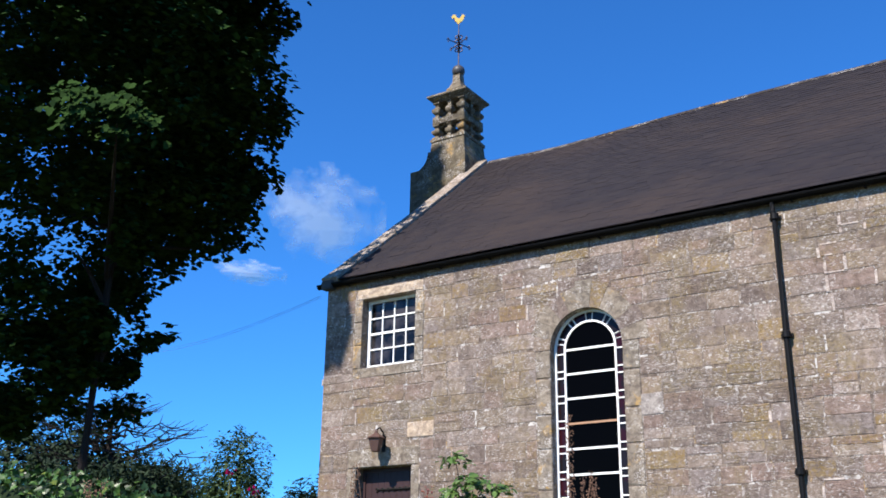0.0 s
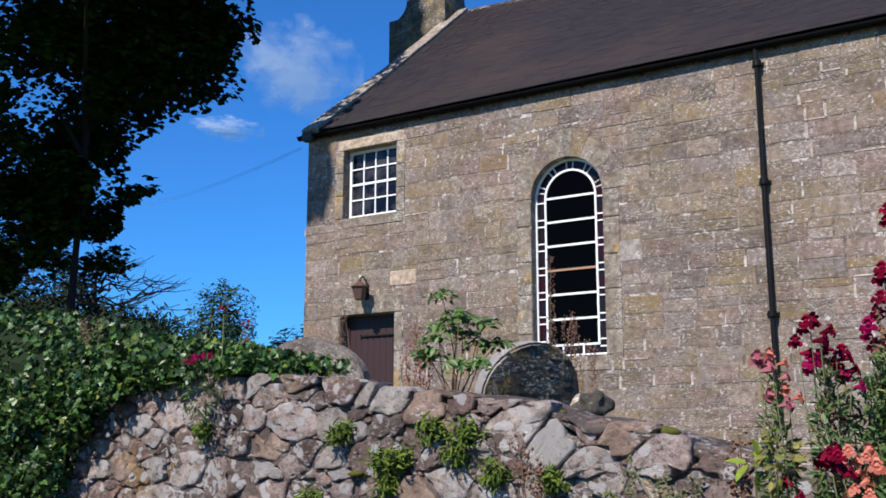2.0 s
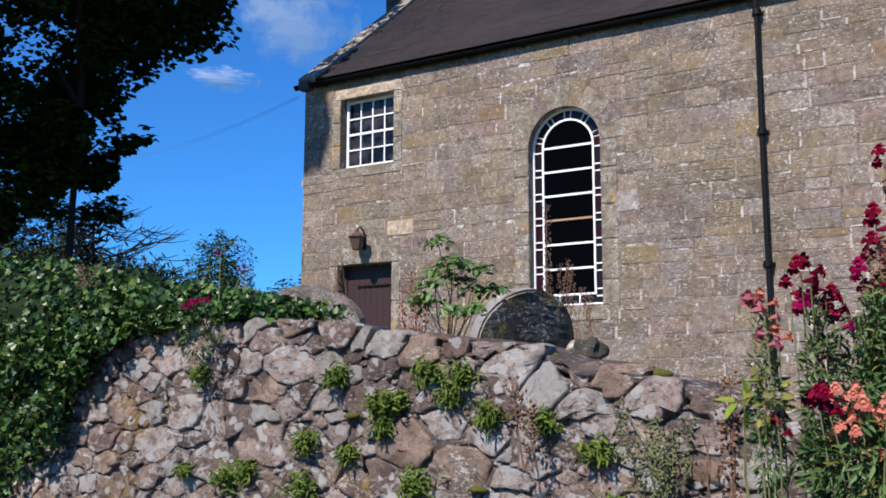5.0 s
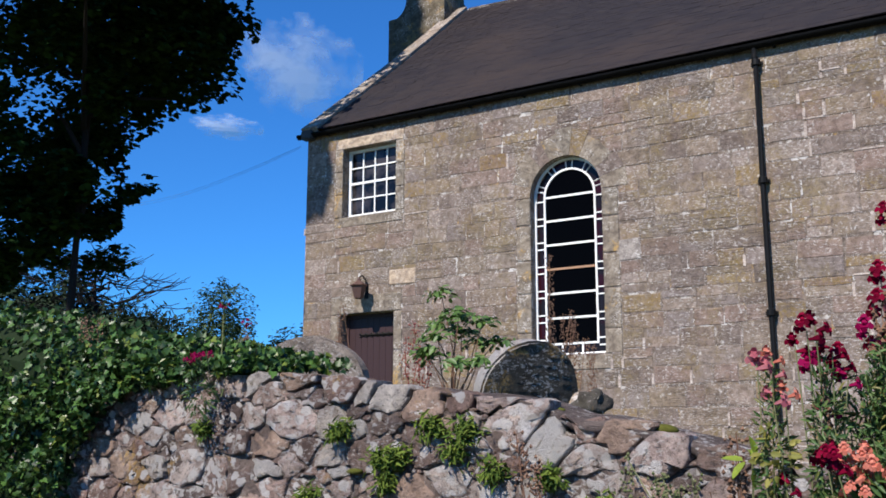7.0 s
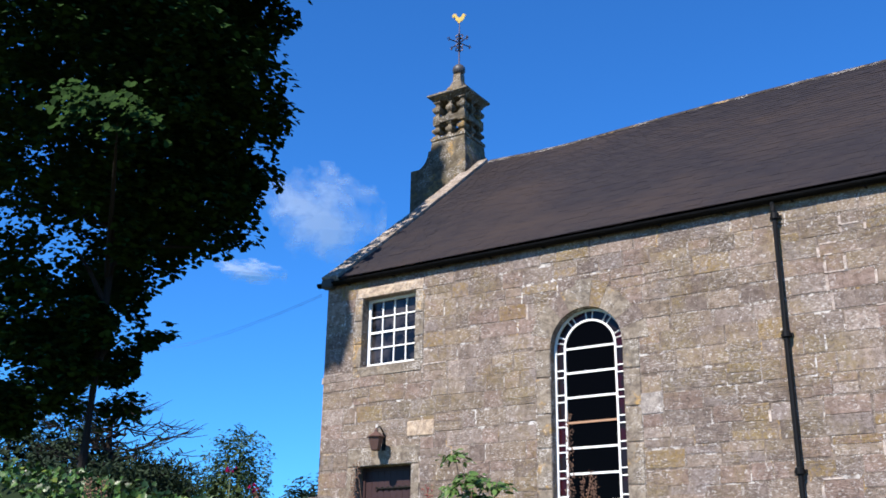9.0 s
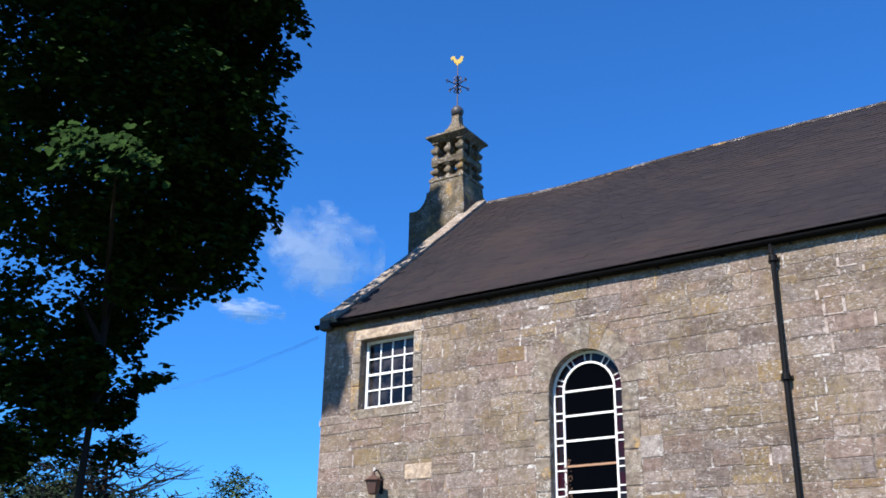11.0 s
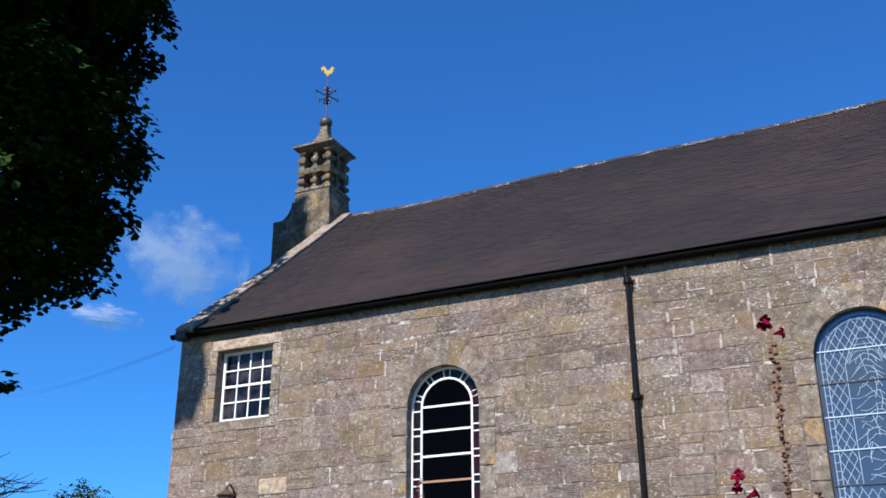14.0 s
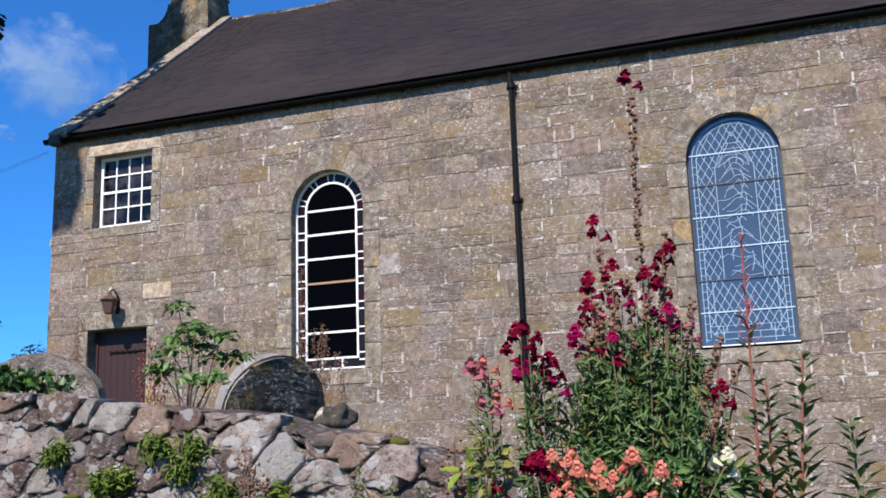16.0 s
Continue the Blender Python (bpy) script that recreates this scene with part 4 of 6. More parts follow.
def rubble_stone(poly, depth, out, seed, mat, parent, name="stone"):
    g = random.Random(seed)
    cx_, cz_ = sum(p[0] for p in poly) / len(poly), sum(p[1] for p in poly) / len(poly)
    pts = []
    for (ax, az), (bx, bz) in zip(poly, poly[1:] + poly[:1]):
        pts += [(ax + (bx - ax) * 0.12, az + (bz - az) * 0.12), (ax + (bx - ax) * 0.88, az + (bz - az) * 0.88)]
        L_ = math.hypot(bx - ax, bz - az)
        for q_ in ((0.36, 0.63) if L_ > 0.09 else (0.5,) if L_ > 0.045 else ()):
            o_ = g.gauss(0, 0.07) * L_
            pts.insert(-1, (ax + (bx - ax) * q_ + o_, az + (bz - az) * q_ + o_))
    size = max(0.03, min(max(p[0] for p in pts) - min(p[0] for p in pts), max(p[1] for p in pts) - min(p[1] for p in pts)))
    gap = min(0.16, 0.0065 / size * 2)
    tx, tz = g.uniform(-0.14, 0.14), g.uniform(-0.18, 0.10)
    def ring(k, y, jig):
        r = []
        for px, pz in pts:
            ux, uz = (px - cx_) * k, (pz - cz_) * k
            n = noise.noise(Vector((px * 9 + seed, pz * 9, seed * 0.37)))
            n2 = noise.noise(Vector((px * 22, pz * 22 + seed, 4.0)))
            r.append((cx_ + ux * (1 + jig * (n * 0.18 + n2 * 0.15)), WALL_Y - y - jig * (n * 0.020 + n2 * 0.016) - jig * (ux * tx + uz * tz), cz_ + uz * (1 + jig * (n2 * 0.22 + n * 0.12))))
        return r
    v = ring(1 - gap, -depth, 0) + ring(1 - gap, out - 0.010, 0.5) + ring(0.978 - gap, out - 0.003, 0.7) + ring(0.94 - gap, out + 0.001, 0.8) + ring(0.76, out + 0.002, 0.95) + ring(0.4, out + 0.004, 1.0)
    n = len(pts)
    f = []
    for a in range(5):
        for i in range(n):
            j = (i + 1) % n
            f.append((a * n + i, a * n + j, (a + 1) * n + j, (a + 1) * n + i))
    f.append(tuple(range(5 * n, 6 * n)))
    ob = soup(name, v, f, mat, parent, "", True)
    for q_ in ob.data.polygons[:3 * n]:
        q_.use_smooth = False
    return ob


rng = random.Random(77)
keys = [(9.99, 1.56, 0.115, 2), (9.247, 1.742, 0.075, 2), (9.847, 1.61, 0.13, 1), (9.02, 1.80, 0.10, 0), (9.127, 1.765, 0.05, 2), (9.448, 1.70, 0.08, 3), (8.96, 1.66, 0.08, 2), (8.74, 1.66, 0.13, 1), (8.58, 1.31, 0.14, 0), (10.80, 1.29, 0.11, 2),
        (9.20, 1.50, 0.13, 0), (9.36, 1.32, 0.13, 3), (8.62, 1.55, 0.09, 3), (8.10, 1.45, 0.12, 1), (8.28, 1.42, 0.10, 0), (8.42, 1.42, 0.09, 0), (9.75, 1.36, 0.10, 1), (9.62, 1.24, 0.14, 3), (9.22, 1.16, 0.17, 0), (8.26, 1.22, 0.12, 0), (9.44, 1.56, 0.10, 0), (10.45, 1.5, 0.1, 1), (10.1, 1.35, 0.09, 0), (10.62, 1.36, 0.07, 1)]
seeds = [(x, z, w) for x, z, w, _ in keys]
tries = 0
while tries < 9000:
    tries += 1
    x, z = rng.uniform(5.0, 12.4), rng.uniform(0.0, 2.02)
    if z > wall_top(x) - 0.03:
        continue
    w = rng.choice((0.035, 0.05, 0.065, 0.08, 0.095, 0.11)) * (1.0 if x > 7.4 else 1.4)
    if all((x - u) ** 2 + ((z - v) * 1.45) ** 2 > (0.98 * (w + q)) ** 2 for u, v, q in seeds):
        seeds.append((x, z, w))
garden_wall = thing("retaining_wall", "old rubble stone retaining wall with lichen and ferns", "stone wall", (0, 0, 0), "", "structure")
bm = bmesh.new()
vs = []
for i in range(226):
    x = 4.0 + i * 0.04
    t = wall_top(x) - 0.05
    face = []
    for j in range(31):
        z = -0.1 + (t + 0.07) * j / 30
        face.append((WALL_Y - 0.002 - 0.006 * noise.noise(Vector((x * 7, 0, z * 7))) - 0.005 * noise.noise(Vector((x * 23, 5, z * 23))), z))
    vs.append([bm.verts.new((x, y, z)) for y, z in face + [(WALL_Y + 0.12, t + 0.01), (WALL_Y + 0.5, t - 0.02), (WALL_Y + 0.5, -0.1)]])
for a, b in zip(vs, vs[1:]):
    for k in range(len(a) - 1):
        bm.faces.new((a[k], b[k], b[k + 1], a[k + 1]))
bmesh.ops.recalc_face_normals(bm, faces=bm.faces)
M_JOINT = stone("earthy_joint", [(0.1913, 0.1506, 0.1319)], 0.4, 0.05, False, 0.05, 24, 0.6, 0.7, 0.8)
part("core", bm, M_JOINT, garden_wall, "earthy lime joints")
M_BROWNSTONE = stone("brown_field_stone", [(0.2702, 0.1978, 0.1552), (0.2875, 0.2185, 0.1725)], 0.35, 0.1, False, 0.03, 14)
MATS = [M_RUBBLE, M_LIGHTSTONE, M_WHITESTONE, M_BROWNSTONE]
made = cells(seeds, 5, 12.4, 0.0, wall_top)
made.sort(key=lambda c: -(7.0 < seeds[c[0]][0] < 11.2 and seeds[c[0]][1] > 0.85))
rest_v, rest_f = [], []
for k, (i, poly) in enumerate(made):
    kind = keys[i][3] if i < len(keys) else rng.choice((0, 0, 0, 1, 1, 0, 1, 3, 0, 2 if seeds[i][2] < 0.09 else 0))
    ob = rubble_stone(poly, 0.10, rng.uniform(0.007, 0.022), i + 1, MATS[kind], garden_wall)
    if k >= 300:
        o = len(rest_v)
        rest_v += [tuple(v.co) for v in ob.data.vertices]
        rest_f += [tuple(o + q for q in p.vertices) for p in ob.data.polygons]
        bpy.data.objects.remove(ob)
if rest_v:
    soup("rubble", rest_v, rest_f, M_RUBBLE, garden_wall)["kind"] = "stuff"


# small pinning stones wedged into the joints
V, F = [], []
for i, poly in made:
    for px, pz in poly:
        if 7.2 < px < 11.2 and pz > 0.8 and pz < wall_top(px) - 0.03 and rng.random() < 0.35:
            bm = bmesh.new()
            bmesh.ops.create_icosphere(bm, subdivisions=1, radius=1)
            sx, sz = rng.uniform(0.010, 0.030), rng.uniform(0.008, 0.020)
            o = len(V)
            for v in bm.verts:
                k = rng.uniform(0.75, 1.2)
                V.append((px + v.co.x * sx * k, WALL_Y - 0.004 + v.co.y * 0.018 * k, pz + v.co.z * sz * k))
            F += [tuple(o + v.index for v in f.verts) for f in bm.faces]
            bm.free()
soup("pinning_rubble", V, F, M_RUBBLE, garden_wall)["kind"] = "stuff"


def lump(name, at, size, mat, seed, label="", category="", rough=0.25, sub=3, parent=None):
    bm = bmesh.new()
    bmesh.ops.create_icosphere(bm, subdivisions=sub, radius=1)
    for v in bm.verts:
        n = noise.noise(v.co * 1.3 + Vector((seed, 0, 0))) + 0.4 * noise.noise(v.co * 3.1 + Vector((0, seed, 0)))
        v.co *= 1 + rough * n
        v.co = Vector((v.co.x * size[0], v.co.y * size[1], v.co.z * size[2]))
    for f in bm.faces:
        f.smooth = True
    ob = part(name, bm, mat, parent, "" if category else label)
    ob.location = at
    return tagged(ob, label, category) if category else ob


# dark earthy capping that slopes down with the wall
bm = bmesh.new()
vs = []
for i in range(90):
    x = 9.35 + i * 0.0165
    k = max(0.0, min(1.0, (x - 9.35) / 0.5, (10.82 - x) / 0.25))
    top_ = wall_top(x) + 0.004 + 0.008 * noise.noise(Vector((x * 6, 0, 2)))
    low_ = top_ - 0.012 - (0.008 + 0.034 * max(0, min(1, (x - 9.9) / 0.2))) * k - 0.015 * noise.noise(Vector((x * 9, 3, 0)))
    front = WALL_Y - 0.008 * k + 0.008 * noise.noise(Vector((x * 8, 7, 0)))
    ring_ = [(front + 0.10, low_ - 0.03), (front, low_), (front - 0.004, low_ * 0.4 + top_ * 0.6), (front + 0.02, top_ - 0.012), (front + 0.10, top_), (front + 0.26, top_ + 0.012), (front + 0.45, top_ - 0.06)]
    vs.append([bm.verts.new((x, y + 0.005 * noise.noise(Vector((x * 12, y * 12, z * 12))), z + 0.005 * noise.noise(Vector((x * 11, y * 11, z * 11 + 9))))) for y, z in ring_])
for a, b in zip(vs, vs[1:]):
    for k in range(6):
        bm.faces.new((a[k], b[k], b[k + 1], a[k + 1])).smooth = True
bmesh.ops.recalc_face_normals(bm, faces=bm.faces)
part("capping", bm, M_DARKSLAB, garden_wall, "dark earthy capping")


# ---- leaves ----
def leaf_mesh(name, at, up, size, mat, parent=None, label="", shape="ivy", seed=1, droop=0.15):
    """Many small leaves: at and up are arrays of places and of leaf normals."""
    g = np.random.default_rng(seed)
    half = {"ivy": [(0, 0), (0.30, -0.10), (0.48, 0.12), (0.34, 0.28), (0.42, 0.52), (0.2, 0.55), (0, 1.0)],
            "maple": [(0, 0), (0.32, 0.0), (0.36, 0.2), (0.56, 0.40), (0.36, 0.54), (0.27, 0.8), (0, 1.0)],
            "lance": [(0, 0), (0.10, 0.2), (0.14, 0.45), (0.09, 0.75), (0, 1.0)],
            "oval": [(0, 0), (0.2, 0.15), (0.27, 0.45), (0.17, 0.8), (0, 1.0)],
            "needle": [(0, 0), (0.035, 0.3), (0.03, 0.8), (0, 1.0)]}[shape]
    fold = 0.12
    right = [(x, y, fold * abs(x) - droop * y * y) for x, y in half]
    left = [(-x, y, z) for x, y, z in right[1:-1]]
    tpl = np.array(right + left)
    nr = len(right)
    f1 = list(range(nr))
    f2 = [0] + [nr - 1] + [nr + len(left) - 1 - i for i in range(len(left))]
    at, up = np.asarray(at, float), np.asarray(up, float)
    n = len(at)
    up = up / np.linalg.norm(up, axis=1, keepdims=True)
    d = g.normal(size=(n, 3))
    d -= up * (d * up).sum(1, keepdims=True)
    d /= np.linalg.norm(d, axis=1, keepdims=True)
    s = np.cross(d, up)
    k = np.asarray(size) * g.uniform(0.6, 1.25, n)
    v = at[:, None, :] + k[:, None, None] * (tpl[None, :, 0:1] * s[:, None, :] + tpl[None, :, 1:2] * d[:, None, :] + tpl[None, :, 2:3] * up[:, None, :])
    m_ = len(tpl)
    mesh = bpy.data.meshes.new(name)
    loops = np.array(f1 + f2)
    idx = (np.arange(n)[:, None] * m_ + loops[None, :]).ravel()
    mesh.vertices.add(n * m_)
    mesh.vertices.foreach_set("co", v.ravel())
    mesh.loops.add(len(idx))
    mesh.loops.foreach_set("vertex_index", idx.astype(np.int32))
    mesh.polygons.add(2 * n)
    st = (np.arange(n)[:, None] * len(loops) + np.array([0, len(f1)])[None, :]).ravel()
    mesh.polygons.foreach_set("loop_start", st.astype(np.int32))
    mesh.update(calc_edges=True)
    mesh.materials.append(mat)
    return link(name, mesh, parent, label)


# ---- ivy over the wall ----
g = np.random.default_rng(4)
def ivy_low(x):
    pts = [(4.0, 0.2), (6.2, 0.6), (6.95, 1.06), (7.25, 1.26), (7.36, 1.45), (7.45, 1.63), (7.58, 1.76), (7.8, 1.83), (8.14, 1.88), (8.6, 1.90)]
    return float(np.interp(x, [p[0] for p in pts], [p[1] for p in pts]))
def ivy_high(x):
    return float(np.interp(x, [4, 6.0, 6.57, 7.5, 7.95, 8.3, 8.5, 8.6], [2.52, 2.44, 2.36, 2.14, 2.10, 2.02, 1.96, 1.90]))
at, up = [], []
while len(at) < 19000:
    x = g.uniform(4.2, 8.6)
    lo, hi = ivy_low(x), ivy_high(x)
    hi += 0.05 * noise.noise(Vector((x * 6, 0, 0)))
    lo += 0.09 * noise.noise(Vector((x * 7, 3, 0)))
    hi = max(hi, lo + 0.04)
    z = g.uniform(lo, hi)
    if g.uniform() > min(1, (hi - lo) / 0.5) and x > 8.5 and g.uniform() > 0.5:
        continue
    thick = min(0.13, 0.03 + 0.25 * (hi - lo)) * max(0.0, 1 - ((z - lo) / max(0.05, hi - lo)) ** 3 * 0.8)
    lump_ = 0.085 * noise.noise(Vector((x * 3.2, z * 3.2, 1))) + 0.07 * noise.noise(Vector((x * 9, z * 9, 5)))
    y = WALL_Y - thick - 1.4 * lump_ * min(1, (hi - lo) / 0.4) + 0.14 * g.uniform() ** 1.5
    if z > wall_top(x) - 0.03:
        y += 0.75 * ((z - wall_top(x)) / max(0.05, hi - wall_top(x))) ** 2 * g.uniform(0.2, 1)
    at.append((x, y, z))
    up.append((g.normal(0, 0.85), -0.6 + g.normal(0, 0.7), 0.55 + g.normal(0, 0.8)))
ivy = thing("ivy", "glossy green ivy hanging over the stone wall", "ivy", (0, 0, 0), "", "stuff")
leaf_mesh("foliage", at, up, 0.039, M_IVY, ivy, "", "ivy", 8)
# dark sheet behind the leaves, its colour standing in for shade between them
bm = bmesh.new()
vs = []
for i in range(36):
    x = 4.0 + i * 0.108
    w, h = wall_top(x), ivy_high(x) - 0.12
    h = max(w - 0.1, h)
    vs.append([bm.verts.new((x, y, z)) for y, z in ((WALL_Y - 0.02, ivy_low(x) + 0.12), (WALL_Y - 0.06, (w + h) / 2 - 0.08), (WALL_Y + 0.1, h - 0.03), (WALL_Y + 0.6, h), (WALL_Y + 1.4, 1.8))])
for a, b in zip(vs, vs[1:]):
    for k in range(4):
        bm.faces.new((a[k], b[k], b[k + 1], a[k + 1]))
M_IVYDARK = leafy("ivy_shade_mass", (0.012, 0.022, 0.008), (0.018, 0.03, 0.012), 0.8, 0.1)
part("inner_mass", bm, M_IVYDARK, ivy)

M_CUSHION = plain("olive_moss", (0.075, 0.078, 0.016), 0.95, 0, 0.1, 0.5, 60, 0.02)

# small ferns and tufts in the joints
tufts = [(8.858, 1.326, 0.07), (8.40, 1.16, 0.08), (8.52, 1.19, 0.07), (8.848, 1.13, 0.09), (9.438, 1.17, 0.09), (9.25, 1.49, 0.07), (9.34, 1.51, 0.06), (9.653, 1.60, 0.07), (9.49, 1.62, 0.07), (9.60, 1.52, 0.05), (10.235, 1.322, 0.07), (8.143, 1.188, 0.04), (9.1, 1.28, 0.04), (9.78, 1.45, 0.06), (9.05, 1.62, 0.04), (10.02, 1.43, 0.05), (10.3, 1.12, 0.07), (9.28, 1.40, 0.05), (9.0, 1.60, 0.03), (8.22, 1.62, 0.05), (10.9, 1.05, 0.07)]
for k, (x, z, r) in enumerate(tufts):
    n = int(110 + 1100 * r)
    p = g.normal(0, 1, (n, 3)) * np.array([r * 0.45, 0.02, r * 0.35]) + np.array([x, WALL_Y - 0.05, z])
    u = g.normal(0, 0.6, (n, 3)) + np.array([0, -0.8, 0.6])
    fern = thing("fern", "small green fern tuft growing from a wall joint", "fern", (0, 0, 0), "ferns in the wall")
    leaf_mesh("fronds", p, u, 0.036, M_MOSS, fern, "", "lance", 30 + k, 0.5)
for k, (x, z, r) in enumerate(((9.10, 1.44, 0.03), (9.72, 1.16, 0.035), (10.42, 1.60, 0.05), (9.32, 1.45, 0.025), (10.0, 1.68, 0.03))):
    lump("moss_cushion", (x, WALL_Y - 0.03 + (0.1 if z > 1.55 else 0), z), (r * 1.3, r * 0.7, r * 0.45), M_CUSHION, k + 60, "yellow-green moss cushion on the stone wall", "moss", 0.2, 2)

# ---- gravestones and stones behind the wall ----
def headstone(cx, cy, base, w, h, thick, mat, turn, label, lean=0.0, edge=None):
    # edge: paler stone colour for the rim, standing in for sunlight on it
    r = w / 2
    out = [(-r, -0.3), (-r, h - r * 0.92)] + [(-r * math.cos(math.pi * i / 16), h - r * 0.92 + r * 0.92 * math.sin(math.pi * i / 16)) for i in range(1, 16)] + [(r, h - r * 0.92), (r, -0.3)]
    bm = bmesh.new()
    prism(bm, out, -thick / 2, thick / 2)
    bmesh.ops.recalc_face_normals(bm, faces=bm.faces)
    bmesh.ops.bevel(bm, geom=[e for e in bm.edges if abs(e.verts[0].co.y - e.verts[1].co.y) < 1e-4], offset=0.015, segments=2, affect="EDGES")
    for v in bm.verts:
        v.co += 0.012 * Vector((noise.noise(v.co * 6), noise.noise(v.co * 6 + Vector((5, 0, 0))), noise.noise(v.co * 6 + Vector((0, 5, 0)))))
    bm.normal_update()
    for f in bm.faces:
        f.material_index = 1 if edge and abs(f.normal.y) < 0.6 else 0
    ob = part("headstone", bm, [mat, edge] if edge else mat)
    ob.matrix_world = pose(cx, cy, base, lean, 0, turn)
    return tagged(ob, label, "gravestone")


hs = headstone(8.78, -8.45, 1.70, 0.79, 0.52, 0.11, M_GRAVE, 66, "dark lichened round-topped headstone with a worn inscription", 12, M_WHITESTONE)
bm = bmesh.new()
for k in range(7):
    for q in range(5):
        if rng.random() < 0.85:
            x, z = -0.28 + q * 0.12 + rng.uniform(0, 0.03), 0.42 - k * 0.055
            if abs(x) < 0.36 - 0.02 * max(0, 3 - k):
                box(bm, x, x + rng.uniform(0.04, 0.085), -0.057, -0.050, z, z + 0.022)
part("inscription", bm, stone("cut_letter_face", [(0.08, 0.076, 0.064)], 0.4, 0.1, False, 0.02), hs, "worn cut lettering")["kind"] = "stuff"
headstone(7.05, -8.4, 1.72, 0.86, 0.62, 0.16, M_BOULDER, 20, "grey weathered round-topped headstone", 4)
lump("broken_stone", (9.30, -8.6, 1.80), (0.10, 0.09, 0.075), M_GRAVE, 5, "dark broken stone lying in the churchyard", "stone", 0.6)
lump("broken_stone", (9.14, -8.4, 1.80), (0.07, 0.08, 0.08), M_COPING, 8, "pale broken stone lying in the churchyard", "stone")

# ---- lantern over the door ----
lan = thing("wall_lantern", "rusty brown metal wall lantern over the door", "lamp", (1.40, -0.24, 4.24))
bm = bmesh.new()
lathe(bm, [(0.05, -0.15), (0.075, -0.14), (0.125, 0.06), (0.13, 0.07)], 6)
part("lantern_body", bm, M_RUST, lan)
bm = bmesh.new()
lathe(bm, [(0.15, 0.07), (0.155, 0.085), (0.06, 0.15), (0.03, 0.17), (0.03, 0.2), (0.008, 0.23)], 6)
part("lantern_cap", bm, M_RUST, lan)
bm = bmesh.new()
tube(bm, [(0, 0.24, -0.02), (0, 0.2, 0.2), (0, 0.1, 0.27), (0, 0.0, 0.22)], 0.014, 6)
box(bm, -0.04, 0.04, 0.225, 0.24, -0.12, 0.14)
part("bracket", bm, M_IRON, lan)


# ---- large sycamore in front of the gable corner ----
TX, TY, GROW = -3.75, -2.1, 1.08
EDGE = [(4.3, 0.2), (5.2, 0.55), (5.9, 0.65), (6.3, 1.35), (6.8, 0.75), (7.1, 1.0), (7.5, 1.9), (8.0, 2.6), (8.5, 2.95), (9.0, 3.0), (9.6, 2.65), (10.2, 3.0), (10.7, 3.0), (11.2, 2.35), (12.0, 2.35), (12.8, 3.0), (13.4, 3.05), (14.2, 2.5), (15.0, 2.7), (16.0, 2.5), (16.7, 1.9), (17.2, 1.1), (17.5, 0.1)]
def crown_radius(z):
    z = (z - 1.6) / GROW + 1.6
    return 1.02 * GROW * float(np.interp(z, [p[0] for p in EDGE], [p[1] for p in EDGE]))
g = np.random.default_rng(12)
tree = thing("tree", "tall sycamore with a dense dark leafy crown", "tree", (TX, TY, YARD))
at, up = [], []
while len(at) < 100000:
    z = g.uniform(5.3, 18.8)
    a = g.uniform(0, 2 * math.pi)
    if z < 5.6 + 0.35 * noise.noise(Vector((2 * math.cos(a), 2 * math.sin(a), 3))):
        continue
    away = 0.5 - 0.5 * math.cos(a - 0.58)          # fuller on the side away from the church
    R = crown_radius(z) * (1 + 0.25 * away) + (1.3 * away if z > 4.9 else 0.2)
    R *= 1 + 0.22 * noise.noise(Vector((1.5 * math.cos(a), 1.5 * math.sin(a), z * 0.8)))
    if z < 9.6:
        R *= 1 - 0.45 * max(0, math.cos(a + 0.6))
    r = R * math.sqrt(g.uniform(0.02, 1.0))
    x, y = r * math.cos(a), r * math.sin(a)
    p = Vector((x, y, z))
    n = noise.noise(p * 0.95) + 0.5 * noise.noise(p * 2.3 + Vector((9, 0, 0)))
    if n < -0.17 + 0.30 * (r / max(R, 0.1)) ** 3 - (0.2 if z > 11 else 0.10 if z > 8.5 else -0.08) + 0.24 * away:
        continue
    at.append((x, y, z - YARD))
    up.append((x * 0.10 + g.normal(0, 0.35), y * 0.10 + g.normal(0, 0.35), 1.0))
for _ in range(2000):
    p = g.normal(0, 1, 3)
    p = p / np.linalg.norm(p) * g.uniform(0.1, 1) ** 0.4
    at.append((-1.7 * 0.8375 + p[0] * 0.8, -1.7 * 0.5466 + p[1] * 0.8, 4.95 - YARD + p[2] * 0.5 + 0.2 * noise.noise(Vector((p[0] * 2, p[1] * 2, 7)))))
    up.append((g.normal(0, 0.35), g.normal(0, 0.35), 1.0))
# low sprays under the crown, round the trunk
low_n = 0
while low_n < 3000:
    p = np.array((g.uniform(-2.2, 1.25), g.uniform(-1.2, 1.2), g.uniform(2.9, 4.6)))
    edge = 0.95 - 0.8 * (4.6 - p[2]) / 1.7
    if p[0] > edge or noise.noise(Vector((p * np.array([1.1, 1.1, 1.7])).tolist())) < 0.10 + 0.14 * (4.6 - p[2]) / 1.7:
        continue
    at.append(tuple(p))
    up.append((g.normal(0, 0.35), g.normal(0, 0.35), 1.0))
    low_n += 1
# one bough stands out into the sun, with an open shaft above it
at, up = np.array(at), np.array(up)
BOUGH = np.array((-0.85 - TX, -4.5 - TY, 9.05 - YARD))
sd = np.array(sun_dir)
rel = at - BOUGH
along = rel @ sd
off = rel - along[:, None] * sd
keep = ~((along > -0.2) & (np.linalg.norm(off * np.array([0.8, 0.8, 1.3]), axis=1) < 1.15))
